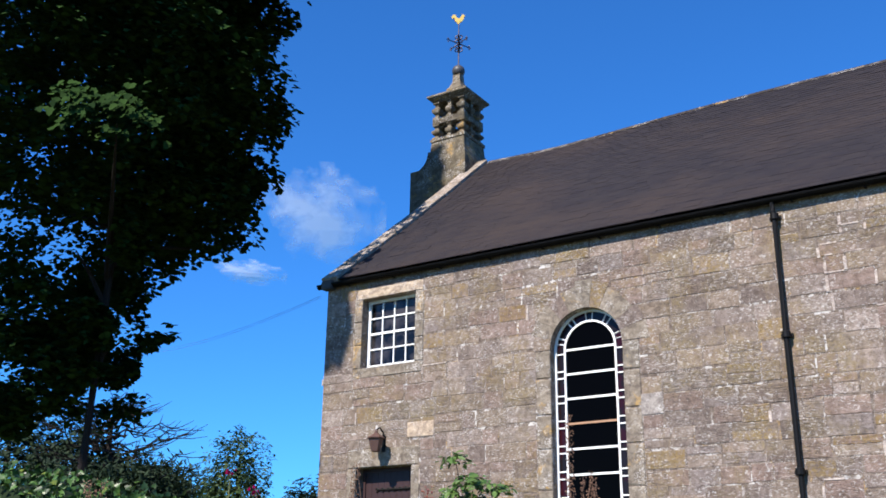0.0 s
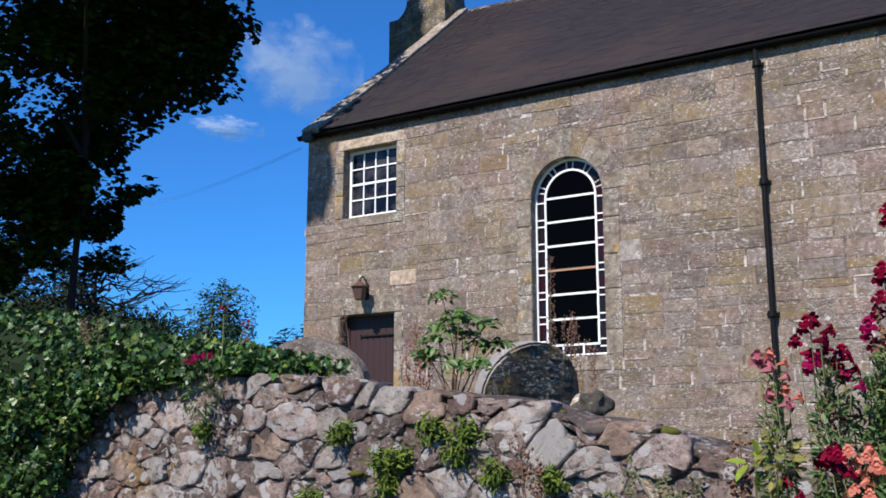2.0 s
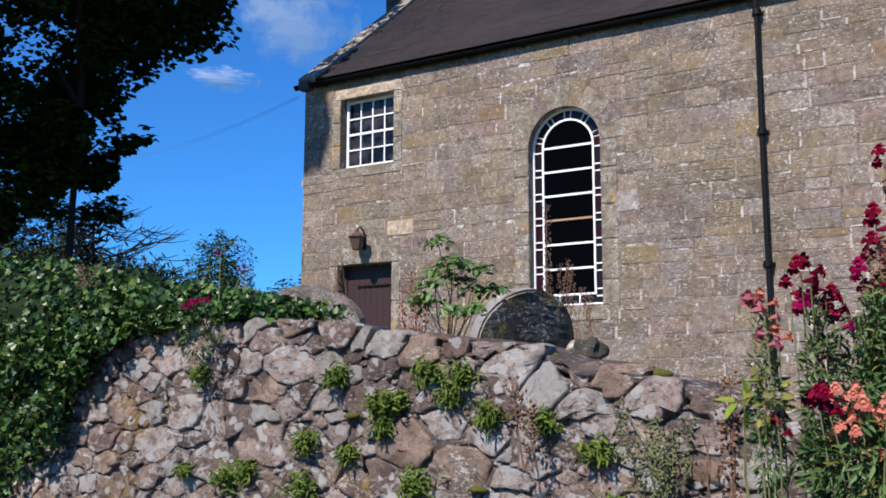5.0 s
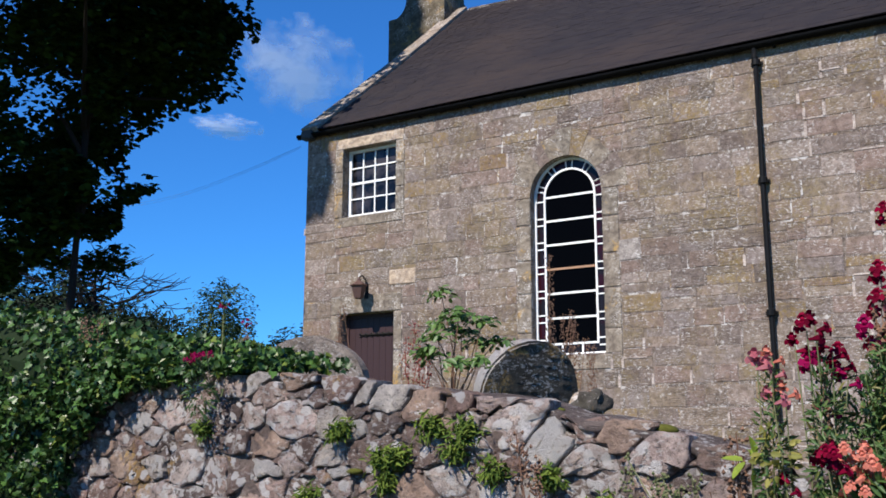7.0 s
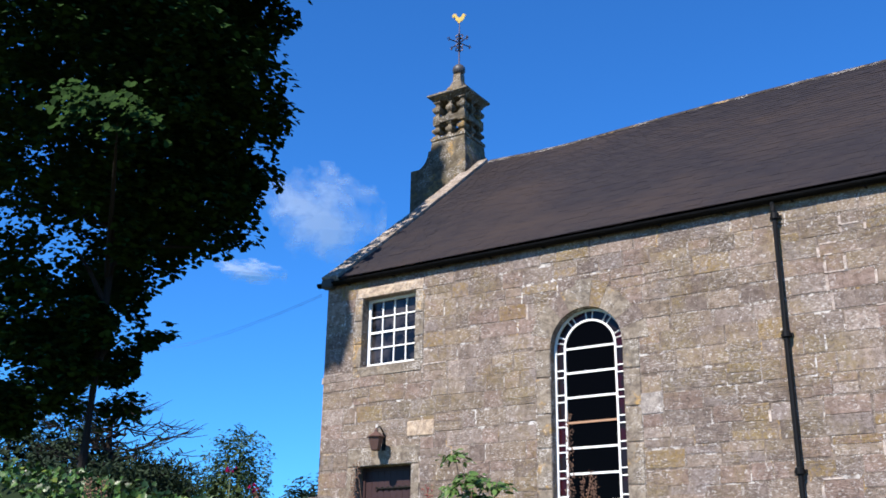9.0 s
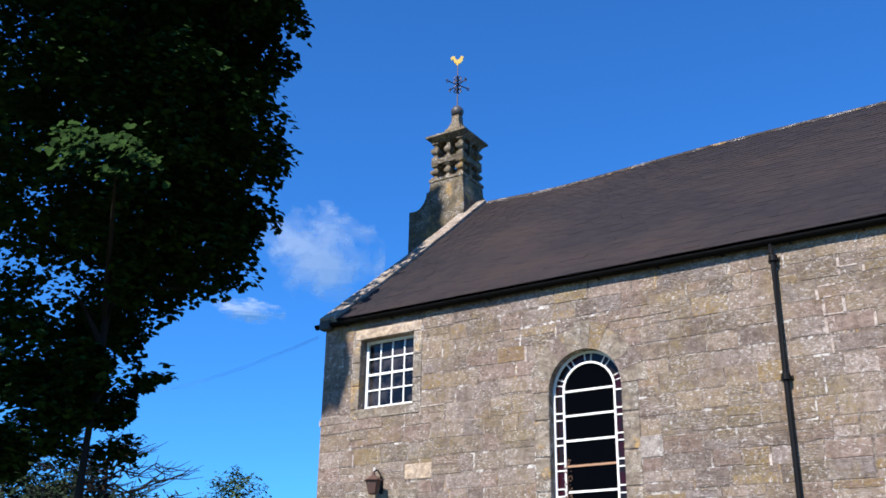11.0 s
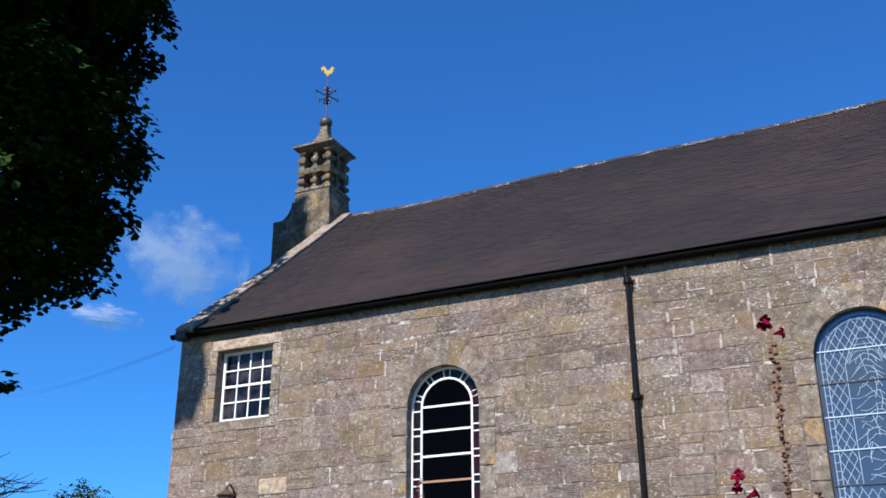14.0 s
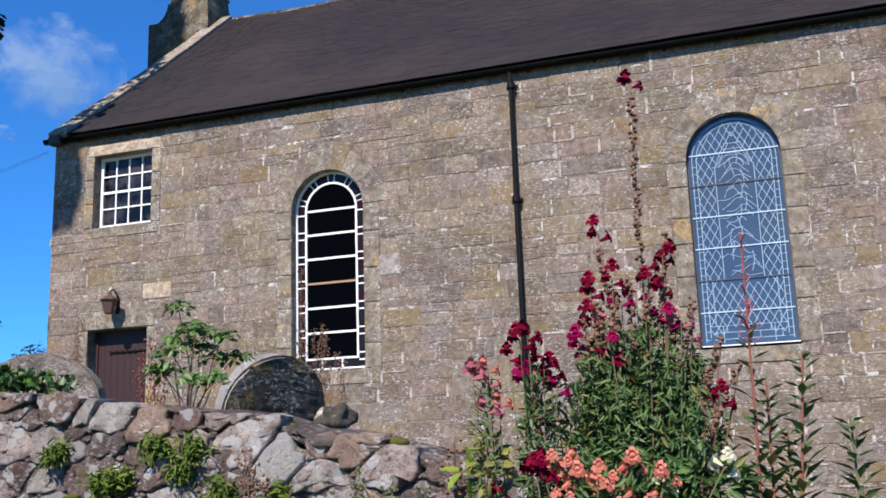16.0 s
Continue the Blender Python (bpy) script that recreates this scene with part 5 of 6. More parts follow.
keep &= ~((rel @ np.array([0.79, -0.61, 0]) > -0.1) & (np.linalg.norm(rel, axis=1) < 1.3))
at, up = at[keep], up[keep]
spray, spray_up = [], []
for k in range(24):
    q = g.uniform(-1, 1)
    o = BOUGH + np.array([0.61, 0.79, 0]) * 0.85 * q + np.array([0.5, -0.4, 0]) * g.uniform(-0.5, 0.4) + np.array([0, 0, g.uniform(-0.42, 0.5) * (1 - 0.5 * abs(q))])
    for _ in range(20):
        spray.append(o + g.normal(0, 1, 3) * np.array([0.19, 0.19, 0.05]))
        spray_up.append((0.35 + g.normal(0, 0.25), -0.85 + g.normal(0, 0.3), 0.55 + g.normal(0, 0.2)))
at, up = np.vstack([at, spray]), np.vstack([up, spray_up])
# leaves left out where their shadow would cross the coping or lower wall
reach = (0.15 - TX - at[:, 0]) / -sd[0]
cy_ = at[:, 1] + TY - sd[1] * reach
gap_ = at[:, 2] + YARD - sd[2] * reach - (7.26 + 0.85 * cy_)
keep = ~((cy_ > 0.9) & (cy_ < 5.6) & (abs(gap_) < 0.7))
reach = (at[:, 1] + TY) / sd[1]
keep &= ~((at[:, 0] + TX - sd[0] * reach > -0.08) & (at[:, 2] + YARD - sd[2] * reach < 5.9))
at, up = at[keep], up[keep]
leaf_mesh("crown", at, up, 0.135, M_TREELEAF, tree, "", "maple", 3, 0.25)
# unseen leaves added high to the south, to shade the crown below
at, up = [], []
while len(at) < 12000:
    p = np.array((g.uniform(-11.5, -1.5), g.uniform(-17, -5), g.uniform(18.5, 31)))
    foot = p - sd * ((p[1] + 3.5) / sd[1])          # where its shadow meets the crown
    if not 4.5 < foot[2] < 18.5:
        continue
    wallp = p - sd * (p[1] / sd[1])                 # and the plane of the long wall
    n = noise.noise(Vector((wallp[0] * 1.5, wallp[2] * 1.5, 0)))
    if wallp[0] > -0.9 + 0.3 * n:
        continue
    rel = p - (BOUGH + np.array((TX, TY, YARD)))
    off = rel - (rel @ sd) * sd
    if np.linalg.norm(off * np.array([0.8, 0.8, 1.0])) < 1.35 + 0.25 * noise.noise(Vector((off * 2).tolist())):
        continue
    at.append((p[0] - TX, p[1] - TY, p[2] - YARD))
    up.append((g.normal(0, 0.4), -0.4 + g.normal(0, 0.4), 1.0))
# further unseen leaves, placed to shade the wall corner and bellcote base
for plane, n_, x0_, x1_, z0_, z1_ in ((0.0, 800, -0.35, 0.33, 6.05, 7.35), (4.7, 800, -1.7, -0.72, 9.2, 12.1)):
    for _ in range(n_):
        q = np.array((g.uniform(x0_, x1_), plane, g.uniform(z0_, z1_)))
        if noise.noise(Vector((q * 3.4).tolist())) < -0.06:
            continue
        p = q + sd * ((g.uniform(-17, -9) - plane) / sd[1])
        at.append((p[0] - TX, p[1] - TY, p[2] - YARD))
        up.append((g.normal(0, 0.4), -0.4 + g.normal(0, 0.4), 1.0))
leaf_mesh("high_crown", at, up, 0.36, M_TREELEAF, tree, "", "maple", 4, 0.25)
bm = bmesh.new()
tube(bm, [(0, 0, -0.1), (0.02, 0.02, 2.2), (0.1, 0, 4.5), (0.05, 0.1, 8), (0, 0, 12), (0.1, 0, 16)], [0.10, 0.078, 0.075, 0.08, 0.06, 0.03], 8)
part("trunk", bm, M_BARK, tree)
bm = bmesh.new()
tube(bm, [(0.05, 0, 5.6), tuple(BOUGH * np.array([0.5, 0.5, 0.93])), tuple(BOUGH - np.array([0, 0, 0.1]))], [0.06, 0.04, 0.012], 6)
part("limb", bm, M_BARK, tree)
for k in range(16):
    z = 3.6 + k * 0.75
    a = k * 2.4
    R = crown_radius(z + YARD + 0.6) * 0.85
    bm = bmesh.new()
    tube(bm, [(0.05, 0.03, z), (0.4 * R * math.cos(a), 0.4 * R * math.sin(a), z + 0.5), (R * math.cos(a + 0.2), R * math.sin(a + 0.2), z + 0.75)], [0.06, 0.04, 0.012], 6)
    part("limb", bm, M_BARK, tree)


# ---- trees that the dark window mirrors, beyond the garden ----
def round_tree(x, y, base, height, width, n, mat, seed, label, size=0.22, shape="maple", low=0.15):
    gg = np.random.default_rng(seed)
    t = thing("tree", label, "tree", (x, y, base))
    pts, ups = [], []
    while len(pts) < n:
        p = gg.normal(0, 1, 3)
        p = p / np.linalg.norm(p) * gg.uniform(0.3, 1) ** 0.5
        q = Vector(p.tolist())
        lim = 1 + 0.45 * noise.noise(q * 2.2 + Vector((seed, 0, 0)))
        if noise.noise(q * 4 + Vector((0, seed, 0))) < -0.22:
            continue
        pts.append((p[0] * lim * width / 2, p[1] * lim * width / 2, height * (low + (1 - low) / 2) + p[2] * lim * height * (1 - low) / 2))
        ups.append((p[0] * 0.6 + gg.normal(0, 0.3), p[1] * 0.6 + gg.normal(0, 0.3), 0.8))
    leaf_mesh("crown", pts, ups, size, mat, t, "", shape, seed, 0.2)
    bm = bmesh.new()
    tube(bm, [(0, 0, -0.3), (0.1, 0, height * 0.4), (0, 0.1, height * 0.85)], [0.03 * height, 0.02 * height, 0.006 * height], 7)
    part("trunk", bm, M_BARK, t)
    return t


# ---- distance beyond the gable ----
round_tree(-13.6, 12.0, YARD, 5.6, 2.5, 9000, M_FARLEAF, 21, "small broad-leaved tree in the distance", 0.13, "oval", 0.05)
round_tree(-16.0, 13.5, YARD, 4.2, 2.4, 2500, M_FARLEAF, 22, "thin reddish hawthorn in the distance", 0.18, "oval", 0.05)
round_tree(-11.4, 13.0, YARD, 3.6, 2.4, 4500, M_CONIFER, 23, "dark shrub beside the distant trees", 0.18, "oval", 0.0)
round_tree(-9.6, 12.0, YARD, 3.6, 2.2, 4000, M_CONIFER, 24, "dark shrub beside the church gable", 0.18, "oval", 0.0)
round_tree(-25.0, 10.8, YARD, 8.2, 5.0, 8000, M_CONIFER, 25, "dark evergreen in the distance", 0.25, "oval", 0.0)

round_tree(-23.0, 12.5, YARD, 7.4, 4.6, 9000, M_CONIFER, 26, "dark evergreen in the distance", 0.22, "oval", 0.0)

# old pine with bare spreading branches
pine = thing("pine_tree", "half-dead pine with bare spreading branches", "tree", (-20.6, 12.0, YARD))
gp = random.Random(31)
bm = bmesh.new()
tube(bm, [(0, 0, -0.2), (0.1, 0, 3), (0.25, 0, 5.4), (0.2, 0, 7.4)], [0.22, 0.16, 0.1, 0.03], 7)
part("trunk", bm, M_BARK, pine)
tips = []
for k in range(62):
    z = gp.uniform(2.6, 7.0)
    a = gp.gauss(0.45, 1.1) if k % 4 else gp.uniform(0, 6.28)
    ln = (4.7 - 0.62 * (z - 2.6)) * gp.uniform(0.5, 1.0)
    d = Vector((math.cos(a), math.sin(a), 0))
    pts = [Vector((0.1, 0, z)) + d * ln * q + Vector((gp.gauss(0, 0.2), gp.gauss(0, 0.2), gp.uniform(-0.5, 0.3) * q + 0.7 * q * q + gp.gauss(0, 0.13))) for q in (0, 0.25, 0.5, 0.75, 1.0)]
    bm = bmesh.new()
    tube(bm, pts, [0.05, 0.042, 0.034, 0.024, 0.011], 5)
    for q in range(8):
        i = gp.randint(1, 3)
        s = pts[i] + (pts[i + 1] - pts[i]) * gp.random()
        e = s + d * gp.uniform(0.3, 0.9) + Vector((gp.gauss(0, 0.35), gp.gauss(0, 0.35), gp.uniform(-0.2, 0.6)))
        tube(bm, [s, (s + e) / 2 + Vector((0, 0, -0.06)), e], [0.02, 0.016, 0.008], 4)
        tips.append(e)
    part("branch", bm, M_BARK, pine)
pts = [(t.x + g.normal(0, 0.25), t.y + g.normal(0, 0.25), t.z + g.normal(0, 0.12)) for t in tips if t.z < 4.6 for _ in range(18)]
pts += [(g.normal(1.9, 1.2), g.normal(0, 1.0), g.normal(3.55, 0.55)) for _ in range(12000)]
pts += [(g.normal(-1.9, 1.1), g.normal(0, 1.0), g.normal(3.5, 0.8)) for _ in range(3000)]
leaf_mesh("needles", pts, g.normal(0, 1, (len(pts), 3)) + np.array([0, 0, 0.8]), 0.26, M_CONIFER, pine, "", "lance", 14)

# overhead wires to the corner of the church
for k, dz in enumerate((0.0, -0.12)):
    bm = bmesh.new()
    p0, p1 = Vector((-0.12, -0.05, 7.1 + dz * 0.3)), Vector((-25.3, 16.8, 12.75 + dz))
    tube(bm, [p0 + (p1 - p0) * t + Vector((0, 0, -0.35 * 4 * t * (1 - t))) for t in [i / 14 for i in range(15)]], 0.003, 4)
    tagged(part("overhead_wire", bm, plain("grey_cable", (0.12, 0.12, 0.13), 0.6)), "thin grey overhead wire to the church corner", "wire", "wires")

# ---- cloud, far off ----
m = Nodes("cloud_vapour", 1.0, 0, 0.0)
tc = m.node("ShaderNodeTexCoord").outputs["Generated"]
sh = m.node("ShaderNodeMapping", Vector=tc)
sh.inputs["Location"].default_value = (-1, -1, 0)
sh.inputs["Scale"].default_value = (2, 2, 0)
ln = m.node("ShaderNodeVectorMath")
ln.operation = "LENGTH"
m.t.links.new(sh.outputs[0], ln.inputs[0])
fall = m.math("SUBTRACT", 1.0, ln.outputs["Value"])
puff = m.math("ADD", m.math("MULTIPLY", fall, 1.25), m.math("MULTIPLY", m.math("SUBTRACT", m.noise(1.5, 6, 0.55, sh.outputs[0], 0.3), 0.5), 3.2))
alpha = m.ramp(puff, [(0.1, 0.0), (1.25, 0.55)])
mixer = m.node("ShaderNodeMixShader")
m.t.links.new(alpha, mixer.inputs[0])
m.t.links.new(m.node("ShaderNodeBsdfTransparent").outputs[0], mixer.inputs[1])
both = m.node("ShaderNodeAddShader")
m.t.links.new(m.node("ShaderNodeBsdfDiffuse", Color=(0.54, 0.55, 0.58, 1)).outputs[0], both.inputs[0])
m.t.links.new(m.node("ShaderNodeBsdfTranslucent", Color=(0.42, 0.42, 0.41, 1)).outputs[0], both.inputs[1])
m.t.links.new(both.outputs[0], mixer.inputs[2])
m.t.links.new(mixer.outputs[0], m.t.nodes["Material Output"].inputs[0])
for x, y, z, w, h in ((-532, 627, 324, 112, 96), (-575, 588, 268, 62, 24), (-25, -900, 238, 120, 55), (5, -900, 195, 90, 30)):
    bm = bmesh.new()
    bmesh.ops.create_grid(bm, x_segments=8, y_segments=8, size=1)
    for v in bm.verts:
        v.co = Vector((v.co.x * w / 2, v.co.y * h / 2, -4 * (v.co.x ** 2 + v.co.y ** 2)))
    ob = part("cloud", bm, m.mat)
    ob.matrix_world = look((x, y, z), (2 * x - 11.75, 2 * y + 14.1, 2 * z - 1.6))
    tagged(ob, "soft white cloud in a deep blue sky", "cloud", "clouds", "structure")


# ---- garden plants ----
def floret_template():
    v, f = [], []
    for k, (a, ln_, w) in enumerate(((90, 0.6, 0.5), (35, 0.5, 0.36), (145, 0.5, 0.36), (-35, 0.7, 0.5), (-90, 0.65, 0.55), (-145, 0.7, 0.5))):
        d = Vector((math.cos(radians(a)), math.sin(radians(a)), 0))
        s = Vector((-d.y, d.x, 0))
        o = len(v)
        v += [d * 0.1 + Vector((0, 0, 0.25)), d * ln_ * 0.55 + s * w / 2 + Vector((0, 0, 0.62)), d * ln_ + s * w * 0.3 + Vector((0, 0, 0.45)), d * ln_ * 1.05 - s * w * 0.3 + Vector((0, 0, 0.42)), d * ln_ * 0.55 - s * w / 2 + Vector((0, 0, 0.6))]
        f.append((o, o + 1, o + 2, o + 3, o + 4))
    o = len(v)
    for i in range(5):
        a = 2 * math.pi * i / 5
        v += [Vector((0.10 * math.cos(a), 0.10 * math.sin(a), -0.35)), Vector((0.26 * math.cos(a), 0.26 * math.sin(a), 0.42))]
    for i in range(5):
        j = (i + 1) % 5
        f.append((o + 2 * i, o + 2 * j, o + 2 * j + 1, o + 2 * i + 1))
    o2 = len(v)
    v.append(Vector((0, -0.05, 0.62)))
    for i in range(5):
        f.append((o + 2 * i + 1, o + 2 * ((i + 1) % 5) + 1, o2))
    return v, f


FLORET = floret_template()
gf = random.Random(3)


def head(parent, at, n, height, mat, size=0.021, spread=0.015):
    """One flower spike: florets set round its stem."""
    V, F = [], []
    for k in range(n):
        a = k * 2.4 + gf.uniform(-0.4, 0.4)
        d = Vector((math.cos(a), math.sin(a), gf.uniform(0.05, 0.6))).normalized()
        q = d.to_track_quat("Z", "Y")
        c = Vector(at) + Vector((0, 0, height * (k / max(1, n - 1) - 0.5))) + d * spread * gf.uniform(0.7, 1.2)
        s = size * gf.uniform(0.75, 1.15)
        o = len(V)
        V += [c + q @ (w * s) for w in FLORET[0]]
        F += [tuple(o + i for i in t) for t in FLORET[1]]
    return soup("flower", V, F, mat, parent)


def stem(parent, a, b, r=0.004, mat=None, name="stem", bend=0.03):
    a, b = Vector(a), Vector(b)
    mid = (a + b) / 2 + Vector((gf.uniform(-bend, bend), gf.uniform(-bend, bend), 0))
    return part(name, tube(bmesh.new(), [a, mid, b], [r * 1.3, r, r * 0.7], 5), mat or M_STEM, parent)


def pods(parent, a, b, n, mat=None, size=0.006, loose=1.4):
    """Small dry seed pods up a stem, in one mesh."""
    V, F = [], []
    a, b = Vector(a), Vector(b)
    for k in range(n):
        p = a + (b - a) * (k / n) + Vector((gf.uniform(-1, 1), gf.uniform(-1, 1), gf.uniform(-0.5, 0.5))) * size * loose
        o = len(V)
        s = size * gf.uniform(0.7, 1.3)
        V += [p + Vector(w) * s for w in ((1, 0, 0), (0, 1, 0), (-1, 0, 0), (0, -1, 0), (0, 0, 1.5), (0, 0, -1.1))]
        F += [tuple(o + i for i in t) for t in ((0, 1, 4), (1, 2, 4), (2, 3, 4), (3, 0, 4), (1, 0, 5), (2, 1, 5), (3, 2, 5), (0, 3, 5))]
    ob = soup("seed_spike", V, F, mat or M_DRYSTEM, parent)
    ob["kind"] = "stuff"
    return ob


def foliage(parent, n, centre, spread, size, mat, shape="lance", upward=0.6, seed=1, droop=0.3):
    gg = np.random.default_rng(seed)
    p = gg.normal(0, 1, (n, 3))
    p = p / np.linalg.norm(p, axis=1, keepdims=True) * gg.uniform(0.15, 1, (n, 1)) ** 0.45 * np.array(spread) + np.array(centre)
    u = gg.normal(0, 0.85, (n, 3)) + np.array([0, -0.35, upward])
    return leaf_mesh("leaves", p, u, size, mat, parent, "", shape, seed, droop)


BED = 1.1
PY = -11.3


def flowers(label, base, rows, group=""):
    """rows: (x, z, florets, colour, pods below) at the spike tops."""
    t = thing("snapdragon", label, "flower", (0, 0, 0), group)
    for x, z, n, mat, dry in rows:
        x += 0.06 if base[0] == 11.44 and x < 11.33 and z < 1.9 else 0.0
        y = base[1] + gf.uniform(-0.06, 0.06)
        foot = (base[0] + (x - base[0]) * 0.35 + gf.uniform(-0.02, 0.02), base[1] + gf.uniform(-0.05, 0.05), BED)
        stem(t, foot, (x, y, z), 0.0024, M_DRYSTEM if dry else M_STEM, bend=0.02)
        orange = mat is M_ORANGE
        head(t, (x, y, z), max(2, int(n * (0.55 if orange else 0.5))), 0.045 if n > 5 else 0.028, mat, 0.031 if orange else 0.034)
        if dry:
            pods(t, (x, y, z - 0.04), (x + (foot[0] - x) * 0.35, y, z - dry), int(dry * 150), None, 0.0065)
    return t


main = flowers("tall crimson snapdragons with a mass of green leaves", (11.44, PY), [
    (11.475, 2.539, 5, M_CRIMSON, 0.55), (11.354, 2.128, 7, M_CRIMSON, 0.25), (11.322, 1.975, 6, M_CRIMSON, 0.15), (11.392, 1.995, 6, M_CRIMSON, 0.15), (11.528, 2.045, 8, M_CRIMSON, 0.15), (11.49, 1.985, 8, M_CRIMSON, 0.12), (11.515, 1.955, 5, M_CRIMSON, 0),
    (11.256, 1.895, 6, M_CRIMSON, 0.1), (11.29, 1.805, 9, M_CRIMSON, 0), (11.265, 1.81, 7, M_CRIMSON, 0), (11.318, 1.80, 6, M_MAGENTA, 0), (11.222, 1.833, 6, M_MAGENTA, 0.1), (11.234, 1.785, 4, M_CRIMSON, 0), (11.362, 1.77, 7, M_CRIMSON, 0), (11.395, 1.745, 6, M_CRIMSON, 0),
    (11.41, 1.93, 3, M_MAGENTA, 0), (11.445, 1.945, 4, M_MAGENTA, 0), (11.365, 1.88, 4, M_PINK, 0), (11.53, 1.865, 6, M_MAGENTA, 0), (11.50, 1.88, 4, M_MAGENTA, 0), (11.575, 1.83, 5, M_PINK, 0), (11.565, 1.86, 4, M_PINK, 0), (11.645, 1.665, 6, M_CRIMSON, 0.1)])


def shoots(parent, n, base, half_x, low, high, size, seed):
    """Upright leafy shoots: leaves set thickly along each stem."""
    gg = np.random.default_rng(seed)
    p_, u_ = [], []
    for k in range(n):
        x = base[0] + half_x * (2 * (k + 0.5) / n - 1) + gg.normal(0, 0.02)
        edge = 1 - ((x - base[0]) / half_x) ** 2 * 0.45
        top = low + (high - low) * gg.uniform(0.45, 1.0) * edge
        y = base[1] + gg.normal(0, 0.06)
        foot = (base[0] + (x - base[0]) * 0.35, base[1])
        stem(parent, (foot[0], foot[1], BED), (x, y, top), 0.0022, bend=0.012)
        m_ = int(250 * (top - 1.18) / 0.5)
        for i in range(m_):
            f = 0.18 + 0.82 * gg.uniform()
            z = BED + (top - BED) * f
            cx_, cy_ = foot[0] + (x - foot[0]) * f, foot[1] + (y - foot[1]) * f
            a_ = gg.uniform(0, 6.283)
            r_ = 0.006 + 0.026 * gg.uniform()
            p_.append((cx_ + r_ * math.cos(a_), cy_ + r_ * math.sin(a_), z))
            u_.append((0.7 * math.cos(a_) + gg.normal(0, 0.5), 0.7 * math.sin(a_) - 0.3 + gg.normal(0, 0.5), 0.6))
    return leaf_mesh("leaves", p_, u_, size, M_HERB, parent, "", "lance", seed, 0.4)


shoots(main, 34, (11.43, PY), 0.20, 1.5, 1.92, 0.029, 41)
shoots(main, 22, (11.43, PY + 0.07), 0.19, 1.45, 1.88, 0.029, 42)
shoots(main, 16, (11.41, PY - 0.06), 0.17, 1.35, 1.72, 0.028, 43)
for x, z, dx, ln_ in ((11.594, 1.926, -0.05, 0.22), (11.536, 2.11, -0.01, 0.1), (11.66, 1.82, -0.08, 0.2), (11.70, 1.75, -0.1, 0.2), (11.47, 1.93, 0.0, 0.2), (11.34, 1.93, 0.01, 0.2), (11.62, 1.74, -0.04, 0.15), (11.43, 2.0, 0.0, 0.2), (11.30, 1.9, 0.02, 0.2)):
    stem(main, (11.44 + (x - 11.44) * 0.4, PY, BED), (x, PY, z), 0.003, M_DRYSTEM, bend=0.01)
    pods(main, (x, PY, z), (x + dx, PY, z - ln_), int(ln_ * 170), None, 0.0065)
M2 = flowers("magenta and crimson snapdragon on thin leafy stems", (11.18, -11.45), [
    (11.157, 1.742, 8, M_MAGENTA, 0), (11.168, 1.825, 6, M_CRIMSON, 0), (11.19, 1.835, 5, M_CRIMSON, 0), (11.13, 1.79, 5, M_CRIMSON, 0), (11.228, 1.748, 7, M_CRIMSON, 0), (11.215, 1.77, 4, M_CRIMSON, 0), (11.25, 1.70, 4, M_MAGENTA, 0), (11.18, 1.625, 4, M_MAGENTA, 0)])
foliage(M2, 620, (11.195, -11.45, 1.50), (0.042, 0.05, 0.26), 0.029, M_HERB, "lance", 0.5, 44)
pods(M2, (11.19, -11.45, 1.72), (11.2, -11.45, 1.4), 90)
M3 = flowers("fading salmon snapdragon with yellowing leaves", (11.07, -11.45), [
    (11.065, 1.765, 5, M_ORANGE, 0), (11.033, 1.748, 5, M_PINK, 0), (11.068, 1.725, 4, M_PINK, 0), (11.098, 1.672, 5, M_ORANGE, 0), (11.075, 1.655, 3, M_PINK, 0)])
M_YELLOWLEAF = leafy("yellowing_leaf", (0.16, 0.17, 0.04), (0.30, 0.27, 0.06), 0.6, 0.3, 0.3)
foliage(M3, 520, (11.055, -11.45, 1.48), (0.036, 0.05, 0.27), 0.026, M_HERB, "lance", 0.5, 45)
foliage(M3, 130, (11.06, -11.45, 1.50), (0.05, 0.05, 0.1), 0.026, M_YELLOWLEAF, "oval", 0.3, 46)
M4 = flowers("low salmon-orange snapdragons in full bloom", (11.32, -11.5), [
    (x, z, n, M_ORANGE, 0) for x, z, n in ((11.277, 1.505, 8), (11.262, 1.425, 9), (11.29, 1.40, 7), (11.33, 1.36, 9), (11.217, 1.378, 6), (11.315, 1.45, 8), (11.35, 1.43, 7), (11.24, 1.50, 7), (11.39, 1.463, 9), (11.36, 1.47, 7), (11.43, 1.50, 6), (11.52, 1.468, 7), (11.30, 1.47, 7), (11.41, 1.40, 8), (11.47, 1.40, 8))] + [(11.203, 1.505, 9, M_CRIMSON, 0), (11.225, 1.49, 6, M_CRIMSON, 0), (11.655, 1.49, 6, M_CREAM, 0), (11.50, 1.45, 5, M_CREAM, 0), (11.10, 1.43, 3, M_CRIMSON, 0)])
foliage(M4, 1800, (11.34, -11.46, 1.34), (0.20, 0.10, 0.13), 0.036, M_HERB, "lance", 0.5, 47)
foliage(M4, 260, (11.60, -11.35, 1.44), (0.10, 0.08, 0.07), 0.055, M_HERB, "lance", 0.6, 48)

